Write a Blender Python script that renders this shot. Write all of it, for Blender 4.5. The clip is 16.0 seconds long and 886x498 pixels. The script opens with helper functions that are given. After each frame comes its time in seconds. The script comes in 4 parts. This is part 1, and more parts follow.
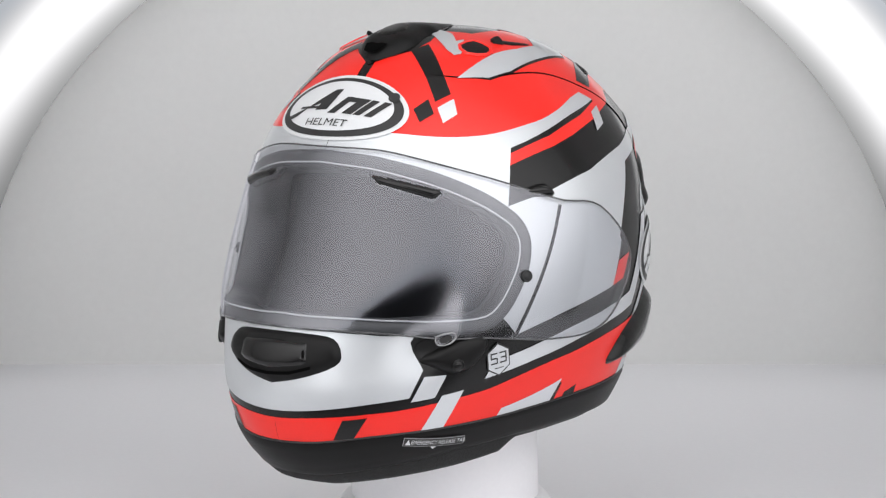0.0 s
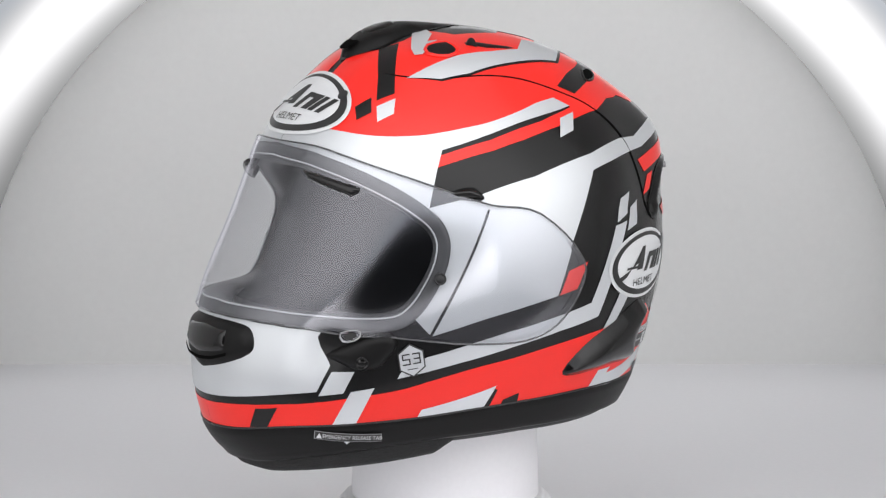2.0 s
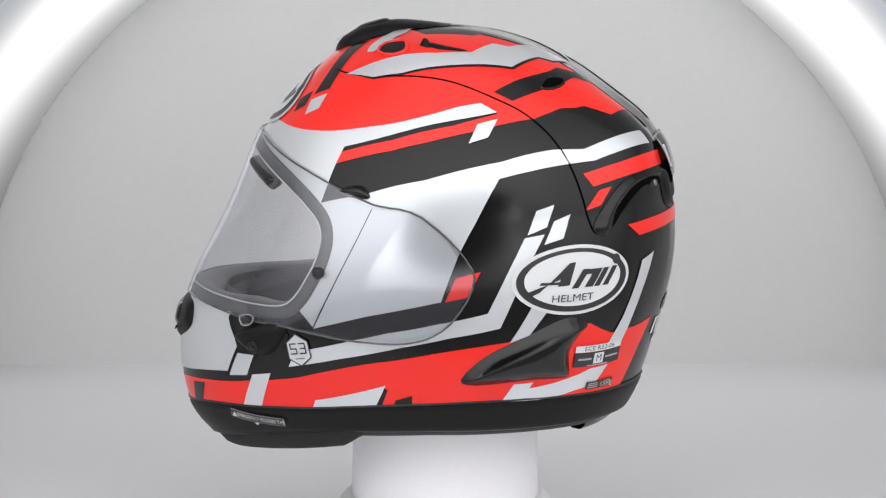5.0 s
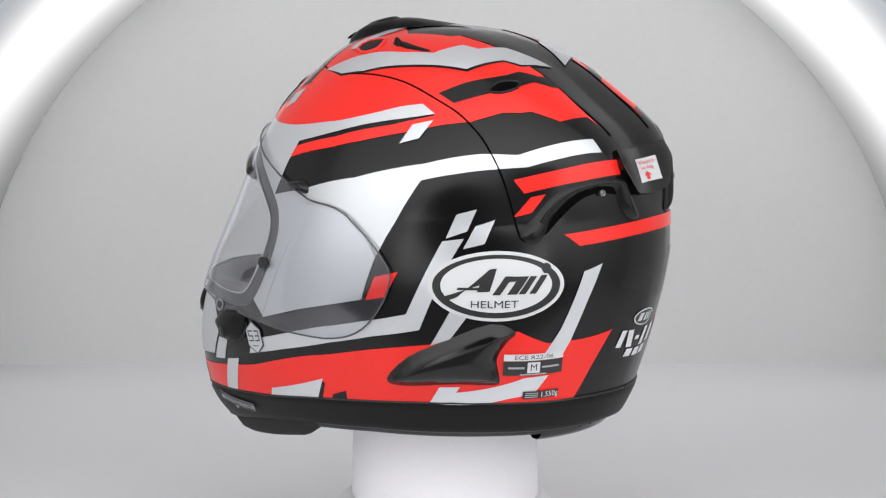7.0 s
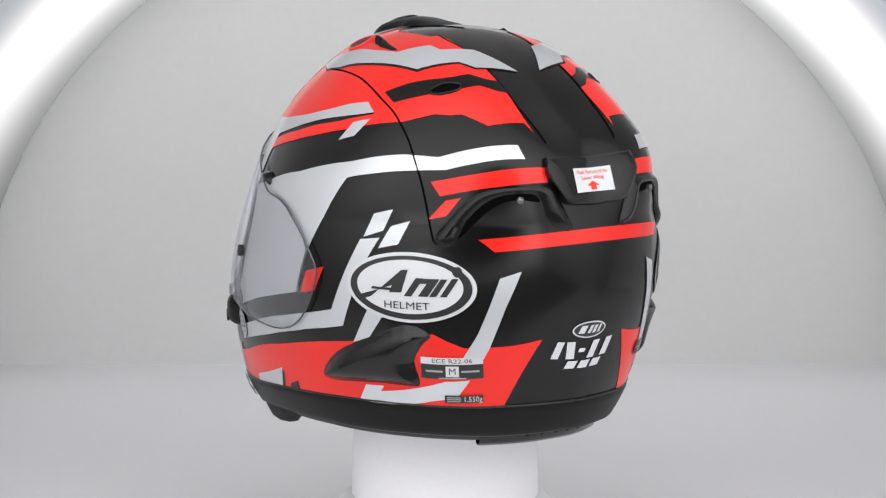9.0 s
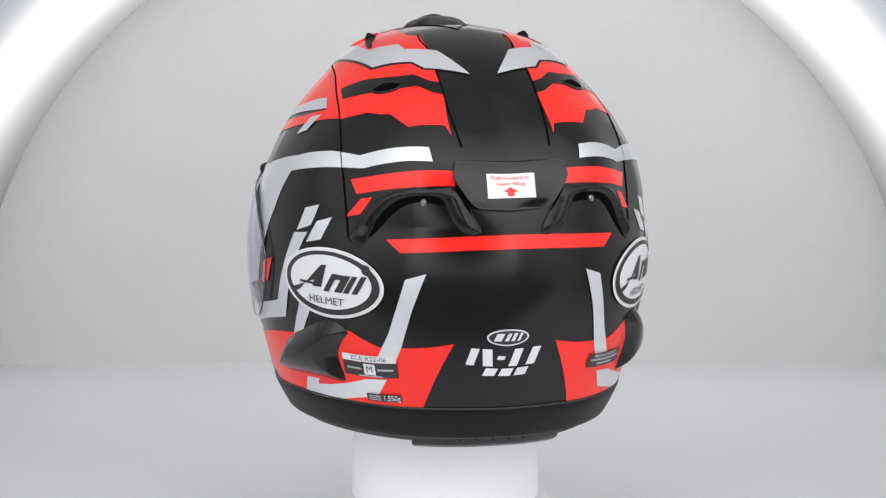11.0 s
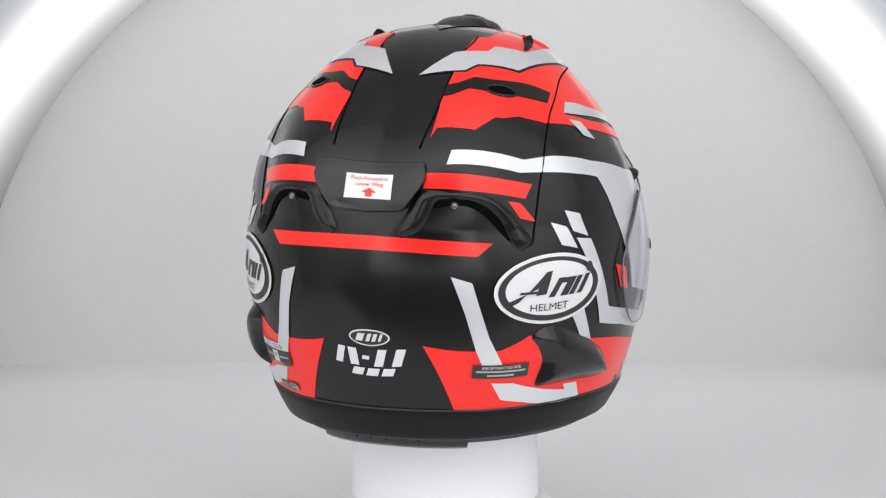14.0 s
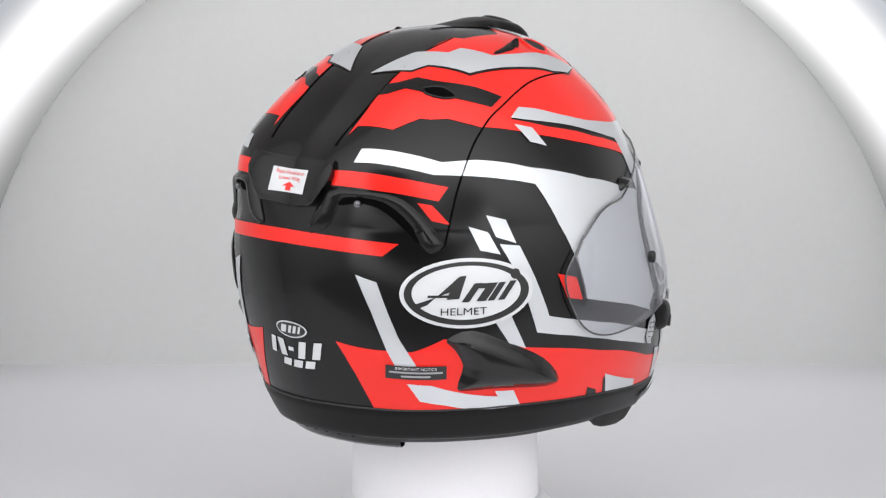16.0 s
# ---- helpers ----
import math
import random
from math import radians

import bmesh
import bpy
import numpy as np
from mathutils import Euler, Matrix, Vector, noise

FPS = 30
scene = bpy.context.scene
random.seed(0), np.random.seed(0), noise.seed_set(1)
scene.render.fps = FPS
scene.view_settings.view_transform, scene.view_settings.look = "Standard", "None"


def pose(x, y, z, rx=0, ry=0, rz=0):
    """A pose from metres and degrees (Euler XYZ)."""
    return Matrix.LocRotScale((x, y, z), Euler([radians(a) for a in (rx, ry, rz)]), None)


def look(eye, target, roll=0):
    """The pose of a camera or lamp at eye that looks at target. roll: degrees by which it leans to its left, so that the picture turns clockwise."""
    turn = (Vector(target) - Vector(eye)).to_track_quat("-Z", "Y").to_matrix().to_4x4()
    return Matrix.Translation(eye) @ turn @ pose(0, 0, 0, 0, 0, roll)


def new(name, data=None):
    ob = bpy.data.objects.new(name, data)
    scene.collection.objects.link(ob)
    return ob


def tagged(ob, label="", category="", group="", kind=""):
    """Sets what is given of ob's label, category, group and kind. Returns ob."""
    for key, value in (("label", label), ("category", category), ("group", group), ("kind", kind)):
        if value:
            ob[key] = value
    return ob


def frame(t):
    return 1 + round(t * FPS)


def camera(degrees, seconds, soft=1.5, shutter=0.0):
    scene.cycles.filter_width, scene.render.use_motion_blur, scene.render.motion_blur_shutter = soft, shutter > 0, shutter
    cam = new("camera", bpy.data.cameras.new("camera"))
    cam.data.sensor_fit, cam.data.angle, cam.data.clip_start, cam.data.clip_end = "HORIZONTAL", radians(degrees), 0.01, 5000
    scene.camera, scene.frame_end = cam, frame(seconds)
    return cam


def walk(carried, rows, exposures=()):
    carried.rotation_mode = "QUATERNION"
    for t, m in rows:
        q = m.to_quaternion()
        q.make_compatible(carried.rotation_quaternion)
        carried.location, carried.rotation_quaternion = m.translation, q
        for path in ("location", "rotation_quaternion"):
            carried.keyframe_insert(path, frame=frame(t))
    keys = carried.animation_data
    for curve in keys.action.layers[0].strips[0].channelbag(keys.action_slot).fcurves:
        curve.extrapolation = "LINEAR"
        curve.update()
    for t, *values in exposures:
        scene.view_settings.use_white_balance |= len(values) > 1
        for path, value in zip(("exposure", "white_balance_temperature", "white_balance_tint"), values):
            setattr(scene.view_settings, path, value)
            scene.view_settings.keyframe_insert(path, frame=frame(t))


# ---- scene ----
from mathutils.geometry import delaunay_2d_cdt

# The camera stands still before the photo box; the helmet turns on its stand.
cam = camera(16.43, 16.0, soft=1.25)
EYE = (0.0, -2.1, 0.56)
AIM = (0.0, -1.1, 0.56 - math.tan(radians(9.10)))
walk(cam, [(0.0, look(EYE, AIM)), (16.0, look(EYE, AIM))], exposures=[(0.0, 0.61, 6440, 10), (5.0, 0.60, 6440, 10), (9.0, 0.62, 6440, 10), (12.0, 0.74, 6440, 10), (16.0, 0.74, 6440, 10)])

# ---- light: dim added room outside, lamps are the arched light panels of the box, the front arch added unseen ----
world = bpy.data.worlds.new("room_light")
scene.world = world
world.use_nodes = True
world.node_tree.nodes["Background"].inputs["Color"].default_value = (1.0, 0.98, 0.98, 1)
world.node_tree.nodes["Background"].inputs["Strength"].default_value = 0.12
REAR_ARCH_GLOW = 1.25
FILL_ARCH_GLOW = 1.75
FRONT_SHEET_GLOW = 4.5


# ---- materials ----
def material(name):
    m = bpy.data.materials.new(name)
    m.use_nodes = True
    return m, m.node_tree.nodes, m.node_tree.links, m.node_tree.nodes["Principled BSDF"]


def surface_material(name, colour, rough, metal=0.0, coat=0.0, grain=900.0, bump=0.02, vary=0.06, spot=18.0, shine=0.5):
    """A painted or moulded surface: two scales of tone, fine relief and uneven gloss."""
    m, n, l, p = material(name)
    co = n.new("ShaderNodeTexCoord")
    fine, wide = n.new("ShaderNodeTexNoise"), n.new("ShaderNodeTexNoise")
    fine.inputs["Scale"].default_value, wide.inputs["Scale"].default_value = grain, spot
    fine.inputs["Detail"].default_value = 3.0
    for t in (fine, wide):
        l.new(co.outputs["Object"], t.inputs["Vector"])
    add = n.new("ShaderNodeMath")
    add.operation = "ADD"
    l.new(fine.outputs["Fac"], add.inputs[0]), l.new(wide.outputs["Fac"], add.inputs[1])
    tone = n.new("ShaderNodeMapRange")
    tone.inputs["From Min"].default_value, tone.inputs["From Max"].default_value = 0.6, 1.4
    tone.inputs["To Min"].default_value, tone.inputs["To Max"].default_value = 1 - vary, 1 + vary
    l.new(add.outputs[0], tone.inputs["Value"])
    mul = n.new("ShaderNodeVectorMath")
    mul.operation = "SCALE"
    mul.inputs[0].default_value = colour
    l.new(tone.outputs[0], mul.inputs["Scale"])
    l.new(mul.outputs[0], p.inputs["Base Color"])
    ro = n.new("ShaderNodeMapRange")
    ro.inputs["To Min"].default_value, ro.inputs["To Max"].default_value = rough * 0.85, min(1.0, rough * 1.15)
    l.new(wide.outputs["Fac"], ro.inputs["Value"]), l.new(ro.outputs[0], p.inputs["Roughness"])
    p.inputs["Metallic"].default_value, p.inputs["Coat Weight"].default_value = metal, coat
    p.inputs["Coat Roughness"].default_value = 0.04
    p.inputs["Specular IOR Level"].default_value = shine
    if bump:
        b = n.new("ShaderNodeBump")
        b.inputs["Strength"].default_value, b.inputs["Distance"].default_value = bump, 0.001
        l.new(fine.outputs["Fac"], b.inputs["Height"]), l.new(b.outputs[0], p.inputs["Normal"])
    return m


RED = surface_material("fluorescent_red_paint", (0.86, 0.018, 0.011), 0.30, coat=0.15, bump=0.0, vary=0.03, shine=0.35)
SILVER = surface_material("silver_metallic_paint", (0.63, 0.65, 0.67), 0.38, metal=0.50, coat=0.3, grain=2600, bump=0.03, vary=0.05)
BLACK = surface_material("satin_black_paint", (0.0045, 0.0043, 0.0043), 0.22, coat=0.05, bump=0.0, vary=0.06, shine=0.30)
BLACK_PLASTIC = surface_material("matt_black_plastic", (0.0045, 0.0043, 0.0043), 0.45, shine=0.2, grain=1800, bump=0.10, vary=0.10)
GLOSS_PLASTIC = surface_material("smoked_black_plastic", (0.005, 0.0047, 0.0047), 0.17, coat=0.12, bump=0.0, vary=0.08, shine=0.35)
RUBBER = surface_material("black_rubber", (0.014, 0.014, 0.015), 0.6, grain=1500, bump=0.15, vary=0.12)
SEAL = surface_material("grey_rubber_seal", (0.060, 0.061, 0.066), 0.40, grain=60, bump=0.0, vary=0.04)
LINING = surface_material("grey_foam_lining", (0.05, 0.051, 0.06), 0.9, grain=45, bump=0.0, vary=0.06)
MESH_CLOTH = surface_material("black_mesh_cloth", (0.012, 0.012, 0.012), 0.85, grain=700, bump=0.9, vary=0.3)
WHITE_INK = surface_material("white_print", (0.66, 0.67, 0.68), 0.4, bump=0.0, vary=0.03)
BLACK_INK = surface_material("black_print", (0.018, 0.018, 0.018), 0.4, bump=0.0, vary=0.05)
GREY_INK = surface_material("grey_print", (0.36, 0.36, 0.37), 0.4, bump=0.0, vary=0.05)
RED_INK = surface_material("red_print", (0.75, 0.03, 0.025), 0.45, bump=0.0, vary=0.05)
BEAD = surface_material("pale_rubber_highlight", (0.52, 0.53, 0.55), 0.25, grain=300, bump=0.0, vary=0.05, shine=0.6)
EDGE = surface_material("cut_visor_edge", (0.05, 0.05, 0.053), 0.12, coat=0.6, bump=0.0, vary=0.05, shine=0.6)
# near-black for seams and for shade painted into holes and gaps
SHADE_AND_SEAM = surface_material("black_shade_and_seam", (0.0015, 0.0015, 0.0015), 0.9, bump=0.0, shine=0.05)
STEEL = surface_material("dark_steel", (0.25, 0.25, 0.26), 0.3, metal=1.0, bump=0.0)
STAND = surface_material("white_acrylic", (0.88, 0.87, 0.89), 0.35, coat=0.1, grain=300, bump=0.02, vary=0.02, spot=6)
LINER_WHITE = surface_material("white_box_lining", (0.76, 0.765, 0.755), 0.72, grain=160, bump=0.04, vary=0.02, spot=3.0)
FLOOR_WHITE = surface_material("white_box_floor", (0.78, 0.78, 0.80), 0.55, grain=220, bump=0.03, vary=0.02, spot=4.0)
SURROUND_GREY = surface_material("grey_surround", (0.16, 0.16, 0.17), 0.8, grain=60, bump=0.05, vary=0.06, spot=1.5)


def clear_plastic():
    """Thin clear plastic: lets light through, with a mirror gloss that grows to grazing angles on both sides."""
    m, n, l, p = material("clear_visor_plastic")
    see, shine, mix, edge, power, gain = (n.new("ShaderNode" + k) for k in ("BsdfTransparent", "BsdfGlossy", "MixShader", "LayerWeight", "Math", "MapRange"))
    see.inputs["Color"].default_value = (0.92, 0.925, 0.935, 1)
    shine.inputs["Roughness"].default_value = 0.12
    shine.inputs["Color"].default_value = (0.93, 0.93, 1.0, 1)
    edge.inputs["Blend"].default_value = 0.5
    power.operation = "POWER"
    power.inputs[1].default_value = 4.0
    gain.inputs["To Min"].default_value, gain.inputs["To Max"].default_value = 0.12, 0.75
    l.new(edge.outputs["Facing"], power.inputs[0]), l.new(power.outputs[0], gain.inputs["Value"])
    l.new(gain.outputs[0], mix.inputs[0]), l.new(see.outputs[0], mix.inputs[1]), l.new(shine.outputs[0], mix.inputs[2])
    l.new(mix.outputs[0], n["Material Output"].inputs["Surface"])
    return m


CLEAR = clear_plastic()


def glow_nodes(name):
    m, n, l, p = material(name)
    em = n.new("ShaderNodeEmission")
    l.new(em.outputs[0], n["Material Output"].inputs["Surface"])
    return m, n, l, em


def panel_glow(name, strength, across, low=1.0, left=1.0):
    """A diffuser with its falloff put into the emission: the glow changes across its depth, dims to low where the arch
    meets the floor and to left on that side.
    """
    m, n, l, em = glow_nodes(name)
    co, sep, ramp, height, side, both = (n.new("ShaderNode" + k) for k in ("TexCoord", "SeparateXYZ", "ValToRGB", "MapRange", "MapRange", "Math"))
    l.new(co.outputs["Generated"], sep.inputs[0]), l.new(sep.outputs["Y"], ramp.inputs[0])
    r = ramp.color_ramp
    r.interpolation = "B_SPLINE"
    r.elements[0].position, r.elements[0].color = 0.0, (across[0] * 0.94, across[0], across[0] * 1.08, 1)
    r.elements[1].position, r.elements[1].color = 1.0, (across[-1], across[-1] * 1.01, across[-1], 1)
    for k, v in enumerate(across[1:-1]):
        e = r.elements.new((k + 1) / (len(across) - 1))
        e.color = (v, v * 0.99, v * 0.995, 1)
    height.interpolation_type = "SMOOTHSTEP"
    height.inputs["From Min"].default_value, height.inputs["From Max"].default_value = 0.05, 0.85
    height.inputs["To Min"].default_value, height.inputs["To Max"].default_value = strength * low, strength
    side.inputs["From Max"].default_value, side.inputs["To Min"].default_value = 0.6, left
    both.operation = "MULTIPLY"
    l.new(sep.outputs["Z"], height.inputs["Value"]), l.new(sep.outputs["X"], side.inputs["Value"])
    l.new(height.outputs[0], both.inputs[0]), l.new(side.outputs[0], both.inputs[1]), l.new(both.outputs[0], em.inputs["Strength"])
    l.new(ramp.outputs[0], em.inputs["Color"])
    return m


def sheet_glow(name, strength):
    """The front diffuser: a falloff put into its emission, dying out towards the opening for the lens and dimmer
    towards the floor.
    """
    m, n, l, em = glow_nodes(name)
    co, place, size, fade = (n.new("ShaderNode" + k) for k in ("TexCoord", "Mapping", "VectorMath", "MapRange"))
    place.vector_type = "POINT"
    place.inputs["Location"].default_value = (0, 0, -0.45 / 0.28)
    place.inputs["Scale"].default_value = (1 / 0.36, 0, 1 / 0.28)
    size.operation, fade.interpolation_type = "LENGTH", "SMOOTHERSTEP"
    fade.inputs["From Min"].default_value, fade.inputs["From Max"].default_value = 0.85, 1.75
    high, both, sep = n.new("ShaderNodeMapRange"), n.new("ShaderNodeMath"), n.new("ShaderNodeSeparateXYZ")
    high.inputs["From Max"].default_value = 0.55
    high.inputs["To Min"].default_value, high.inputs["To Max"].default_value = strength * 0.2, strength
    both.operation = "MULTIPLY"
    l.new(co.outputs["Object"], sep.inputs[0]), l.new(sep.outputs["Z"], high.inputs["Value"])
    l.new(high.outputs[0], both.inputs[0]), l.new(fade.outputs[0], both.inputs[1])
    l.new(co.outputs["Object"], place.inputs["Vector"]), l.new(place.outputs[0], size.inputs[0])
    l.new(size.outputs["Value"], fade.inputs["Value"]), l.new(both.outputs[0], em.inputs["Strength"])
    em.inputs["Color"].default_value = (1.0, 0.985, 0.99, 1)
    return m


ARCH_REAR = panel_glow("rear_light_panel", REAR_ARCH_GLOW, (0.30, 0.42, 0.85, 1.0, 0.85, 0.46, 0.27), 0.35, 0.82)
FILL_ARCH = panel_glow("front_fill_panel", FILL_ARCH_GLOW, (0.75, 0.85, 1.0, 1.0, 1.0, 0.7, 0.3), 0.30, 0.80)
FRONT_SHEET = sheet_glow("front_sheet", FRONT_SHEET_GLOW)


# ---- small mesh helpers ----
def link(name, bm, mat, parent=None, label="", smooth=True, normals=None):
    me = bpy.data.meshes.new(name)
    if smooth:
        for f in bm.faces:
            f.smooth = True
    bm.to_mesh(me)
    bm.free()
    me.materials.append(mat)
    if normals is not None:
        me.normals_split_custom_set_from_vertices([tuple(v) for v in normals])
    ob = new(name, me)
    if parent is not None:
        ob.parent = parent
    if label:
        tagged(ob, label)
    return ob


part = link


def box(bm, size, m, bevel=0.0):
    got = bmesh.ops.create_cube(bm, size=1.0, matrix=m @ Matrix.Diagonal((*size, 1)))
    if bevel:
        edges = list({e for v in got["verts"] for e in v.link_edges})
        bmesh.ops.bevel(bm, geom=edges, offset=bevel, segments=2, affect="EDGES", profile=0.6)


def lathe(bm, profile, steps=64):
    """A body turned round z from (radius, height) pairs."""
    rings = []
    for r, z in profile:
        rings.append([bm.verts.new((r * math.cos(2 * math.pi * k / steps), r * math.sin(2 * math.pi * k / steps), z)) for k in range(steps)])
    for a, b in zip(rings, rings[1:]):
        for k in range(steps):
            bm.faces.new((a[k], a[(k + 1) % steps], b[(k + 1) % steps], b[k]))
    return rings


# ---- the photo box ----
BACK, FRONT = 0.715, -0.95


def reach(y):
    """The radius of the flared roof at a depth of the box."""
    return float(np.interp(y, [-0.95, 0.1, 0.30, 0.50, 0.62, 0.70, 0.715], [0.66, 0.62, 0.565, 0.505, 0.468, 0.441, 0.436]))


def vault(name, y0, y1, inset, mat, steps=72, rows=16, thick=0.012, parent=None, sector=(0.0, 1.0)):
    bm = bmesh.new()
    grid = []
    for more in (0.0, thick):
        g = []
        for i in range(steps + 1):
            a = math.pi * (sector[0] + (sector[1] - sector[0]) * i / steps)
            row = []
            for j in range(rows + 1):
                y = y0 + (y1 - y0) * j / rows
                r = reach(y) - inset + more
                row.append(bm.verts.new((r * math.cos(a), y, r * math.sin(a))))
            g.append(row)
        grid.append(g)
    for s, g in enumerate(grid):
        for i in range(steps):
            for j in range(rows):
                q = (g[i][j], g[i][j + 1], g[i + 1][j + 1], g[i + 1][j])
                bm.faces.new(q if s == 0 else q[::-1])
    a, b = grid
    for i in range(steps):
        for j in (0, rows):
            bm.faces.new((a[i][j], a[i + 1][j], b[i + 1][j], b[i][j]))
    bmesh.ops.recalc_face_normals(bm, faces=bm.faces[:])
    return link(name, bm, mat, parent)


def photo_box():
    bm = bmesh.new()
    box(bm, (1.4, 1.085, 0.03), pose(0, 0.1925, -0.015))
    tagged(link("floor", bm, FLOOR_WHITE, smooth=False), "smooth white floor of the photo box", "floor", kind="structure")
    bm = bmesh.new()
    steps, r = 72, reach(BACK) + 0.01
    centre = [bm.verts.new((0, y, 0)) for y in (BACK, BACK + 0.012)]
    rim = [[bm.verts.new((r * math.cos(math.pi * i / steps), y, r * math.sin(math.pi * i / steps))) for i in range(steps + 1)] for y in (BACK, BACK + 0.012)]
    for s in range(2):
        for i in range(steps):
            bm.faces.new((centre[s], rim[s][i], rim[s][i + 1]) if s else (centre[s], rim[s][i + 1], rim[s][i]))
    tagged(link("wall_back", bm, LINER_WHITE, smooth=False), "white half-round back wall of the photo box", "wall", kind="structure")
    tagged(vault("ceiling", FRONT, BACK + 0.012, -0.004, LINER_WHITE, rows=40), "white arched roof of the photo box", "ceiling", kind="structure")
    sheet = None
    # Behind the sheet an unseen grey layer is added to block its glow.
    for name, y, mat in (("light_panel", -0.95, FRONT_SHEET), ("glow_block", -0.958, SURROUND_GREY)):
        bm = bmesh.new()
        ring = lambda a, b, z: [bm.verts.new((a * math.cos(k), y, z + b * math.sin(k))) for k in np.linspace(0, math.pi, 49)]
        outer, upper, lower, base = ring(0.655, 0.655, 0), ring(0.36, 0.20, 0.376), ring(0.36, -0.20, 0.376), ring(0.655, 0, 0.001)
        for k in range(48):
            bm.faces.new((outer[k], outer[k + 1], upper[k + 1], upper[k]))
            bm.faces.new((lower[k], lower[k + 1], base[k + 1], base[k]))
        bm.faces.new((outer[0], upper[0], base[0]))
        bm.faces.new((outer[48], base[48], upper[48]))
        bmesh.ops.recalc_face_normals(bm, faces=bm.faces[:])
        made = link(name, bm, mat, sheet, smooth=False)
        sheet = sheet or made
    tagged(sheet, "glowing white front panel with a round camera opening", "light panel", group="light panels of the box")
    rear = vault("light_panel", 0.47, 0.705, 0.004, ARCH_REAR, thick=0.004)
    tagged(rear, "glowing white arched light panel inside the photo box", "light panel", group="light panels of the box")
    # Unseen arch and edge strips, added to light the helmet from above and in front.
    front = vault("light_panel", -0.93, -0.08, 0.004, FILL_ARCH, thick=0.004)
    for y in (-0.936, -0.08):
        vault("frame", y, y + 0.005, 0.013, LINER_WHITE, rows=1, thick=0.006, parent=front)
    tagged(front, "glowing white arched fill panel, added unseen at the box opening", "light panel", group="light panels of the box")
    # Unseen grey room, added so that the helmet's front reflections stay dark.
    for name, size, m in (("wall_added", (3.2, 0.05, 1.6), pose(0, -3.5, 0.8)), ("wall_added_left", (0.05, 5.2, 1.6), pose(-1.6, -0.9, 0.8)),
                          ("wall_added_right", (0.05, 5.2, 1.6), pose(1.6, -0.9, 0.8)), ("wall_added_back", (3.2, 0.05, 1.6), pose(0, 1.7, 0.8))):
        bm = bmesh.new()
        box(bm, size, m)
        tagged(link(name, bm, SURROUND_GREY, smooth=False), "unseen plain grey wall added round the photo box", "wall", kind="structure")
    # Its floor darkens low reflections where the white floor ends.
    bm = bmesh.new()
    box(bm, (3.3, 5.3, 0.04), pose(0, -0.9, -0.051))
    tagged(link("floor_added", bm, SURROUND_GREY, smooth=False), "unseen plain grey floor added under the photo box", "floor", kind="structure")
    bm = bmesh.new()
    box(bm, (3.3, 5.3, 0.04), pose(0, -0.9, 1.62))
    tagged(link("ceiling_added", bm, SURROUND_GREY, smooth=False), "unseen plain grey ceiling added over the photo box", "ceiling", kind="structure")


photo_box()

# the stand: a slightly tapered tube on a flared foot
stand = tagged(new("display_stand"), "round white acrylic stand with a flared foot", "stand")


def stand_parts():
    bm = bmesh.new()
    lathe(bm, [(0.0005, 0.128), (0.058, 0.128), (0.062, 0.127), (0.0635, 0.124), (0.0640, 0.11), (0.0658, 0.040), (0.0655, 0.038)])
    link("tube", bm, STAND, stand)
    bm = bmesh.new()
    lathe(bm, [(0.064, 0.052), (0.069, 0.052), (0.074, 0.047), (0.079, 0.036), (0.086, 0.014), (0.088, 0.004), (0.087, 0.0005), (0.01, 0.0005)])
    link("foot", bm, STAND, stand)


stand_parts()

# ---- the helmet's outer form: sections at each height with their half width, front and rear reach ----
TOP = 0.3788
BASE = 0.082
CENTRE = np.array([0.0, 0.0, 0.235])
HEIGHT = [0.088, 0.096, 0.106, 0.117, 0.135, 0.155, 0.18, 0.21, 0.235, 0.26, 0.285, 0.305, 0.325, 0.345, 0.36, 0.371, TOP]
WIDE = [0.069, 0.0860, 0.1000, 0.1080, 0.1162, 0.1226, 0.1290, 0.1338, 0.1345, 0.1320, 0.1255, 0.1155, 0.1020, 0.0850, 0.0705, 0.0495, 0]
FORE = [0.147, 0.1620, 0.1725, 0.1785, 0.1835, 0.1855, 0.1815, 0.1705, 0.1575, 0.1450, 0.1345, 0.1255, 0.1100, 0.0910, 0.0745, 0.0530, 0]
REAR = [0.092, 0.1060, 0.1180, 0.1260, 0.1345, 0.1420, 0.1500, 0.1570, 0.1590, 0.1575, 0.1520, 0.1420, 0.1190, 0.0955, 0.0735, 0.0480, 0]


def spline(x, y):
    """A natural cubic through the knots."""
    x, y = np.array(x, float), np.array(y, float)
    n, h = len(x), np.diff(x)
    a, r = np.eye(n), np.zeros(n)
    for i in range(1, n - 1):
        a[i, i - 1:i + 2] = h[i - 1], 2 * (h[i - 1] + h[i]), h[i]
        r[i] = 6 * ((y[i + 1] - y[i]) / h[i] - (y[i] - y[i - 1]) / h[i - 1])
    m = np.linalg.solve(a, r)

    def at(q):
        q = np.clip(q, x[0], x[-1])
        k = np.clip(np.searchsorted(x, q) - 1, 0, n - 2)
        u, v, w = x[k + 1] - q, q - x[k], h[k]
        return m[k] * u**3 / (6 * w) + m[k + 1] * v**3 / (6 * w) + (y[k] / w - m[k] * w / 6) * u + (y[k + 1] / w - m[k + 1] * w / 6) * v
    return at


ROOT = [math.sqrt(TOP - z) for z in HEIGHT][::-1]
W_AT, F_AT, R_AT = (spline(ROOT, k[::-1]) for k in (WIDE, FORE, REAR))


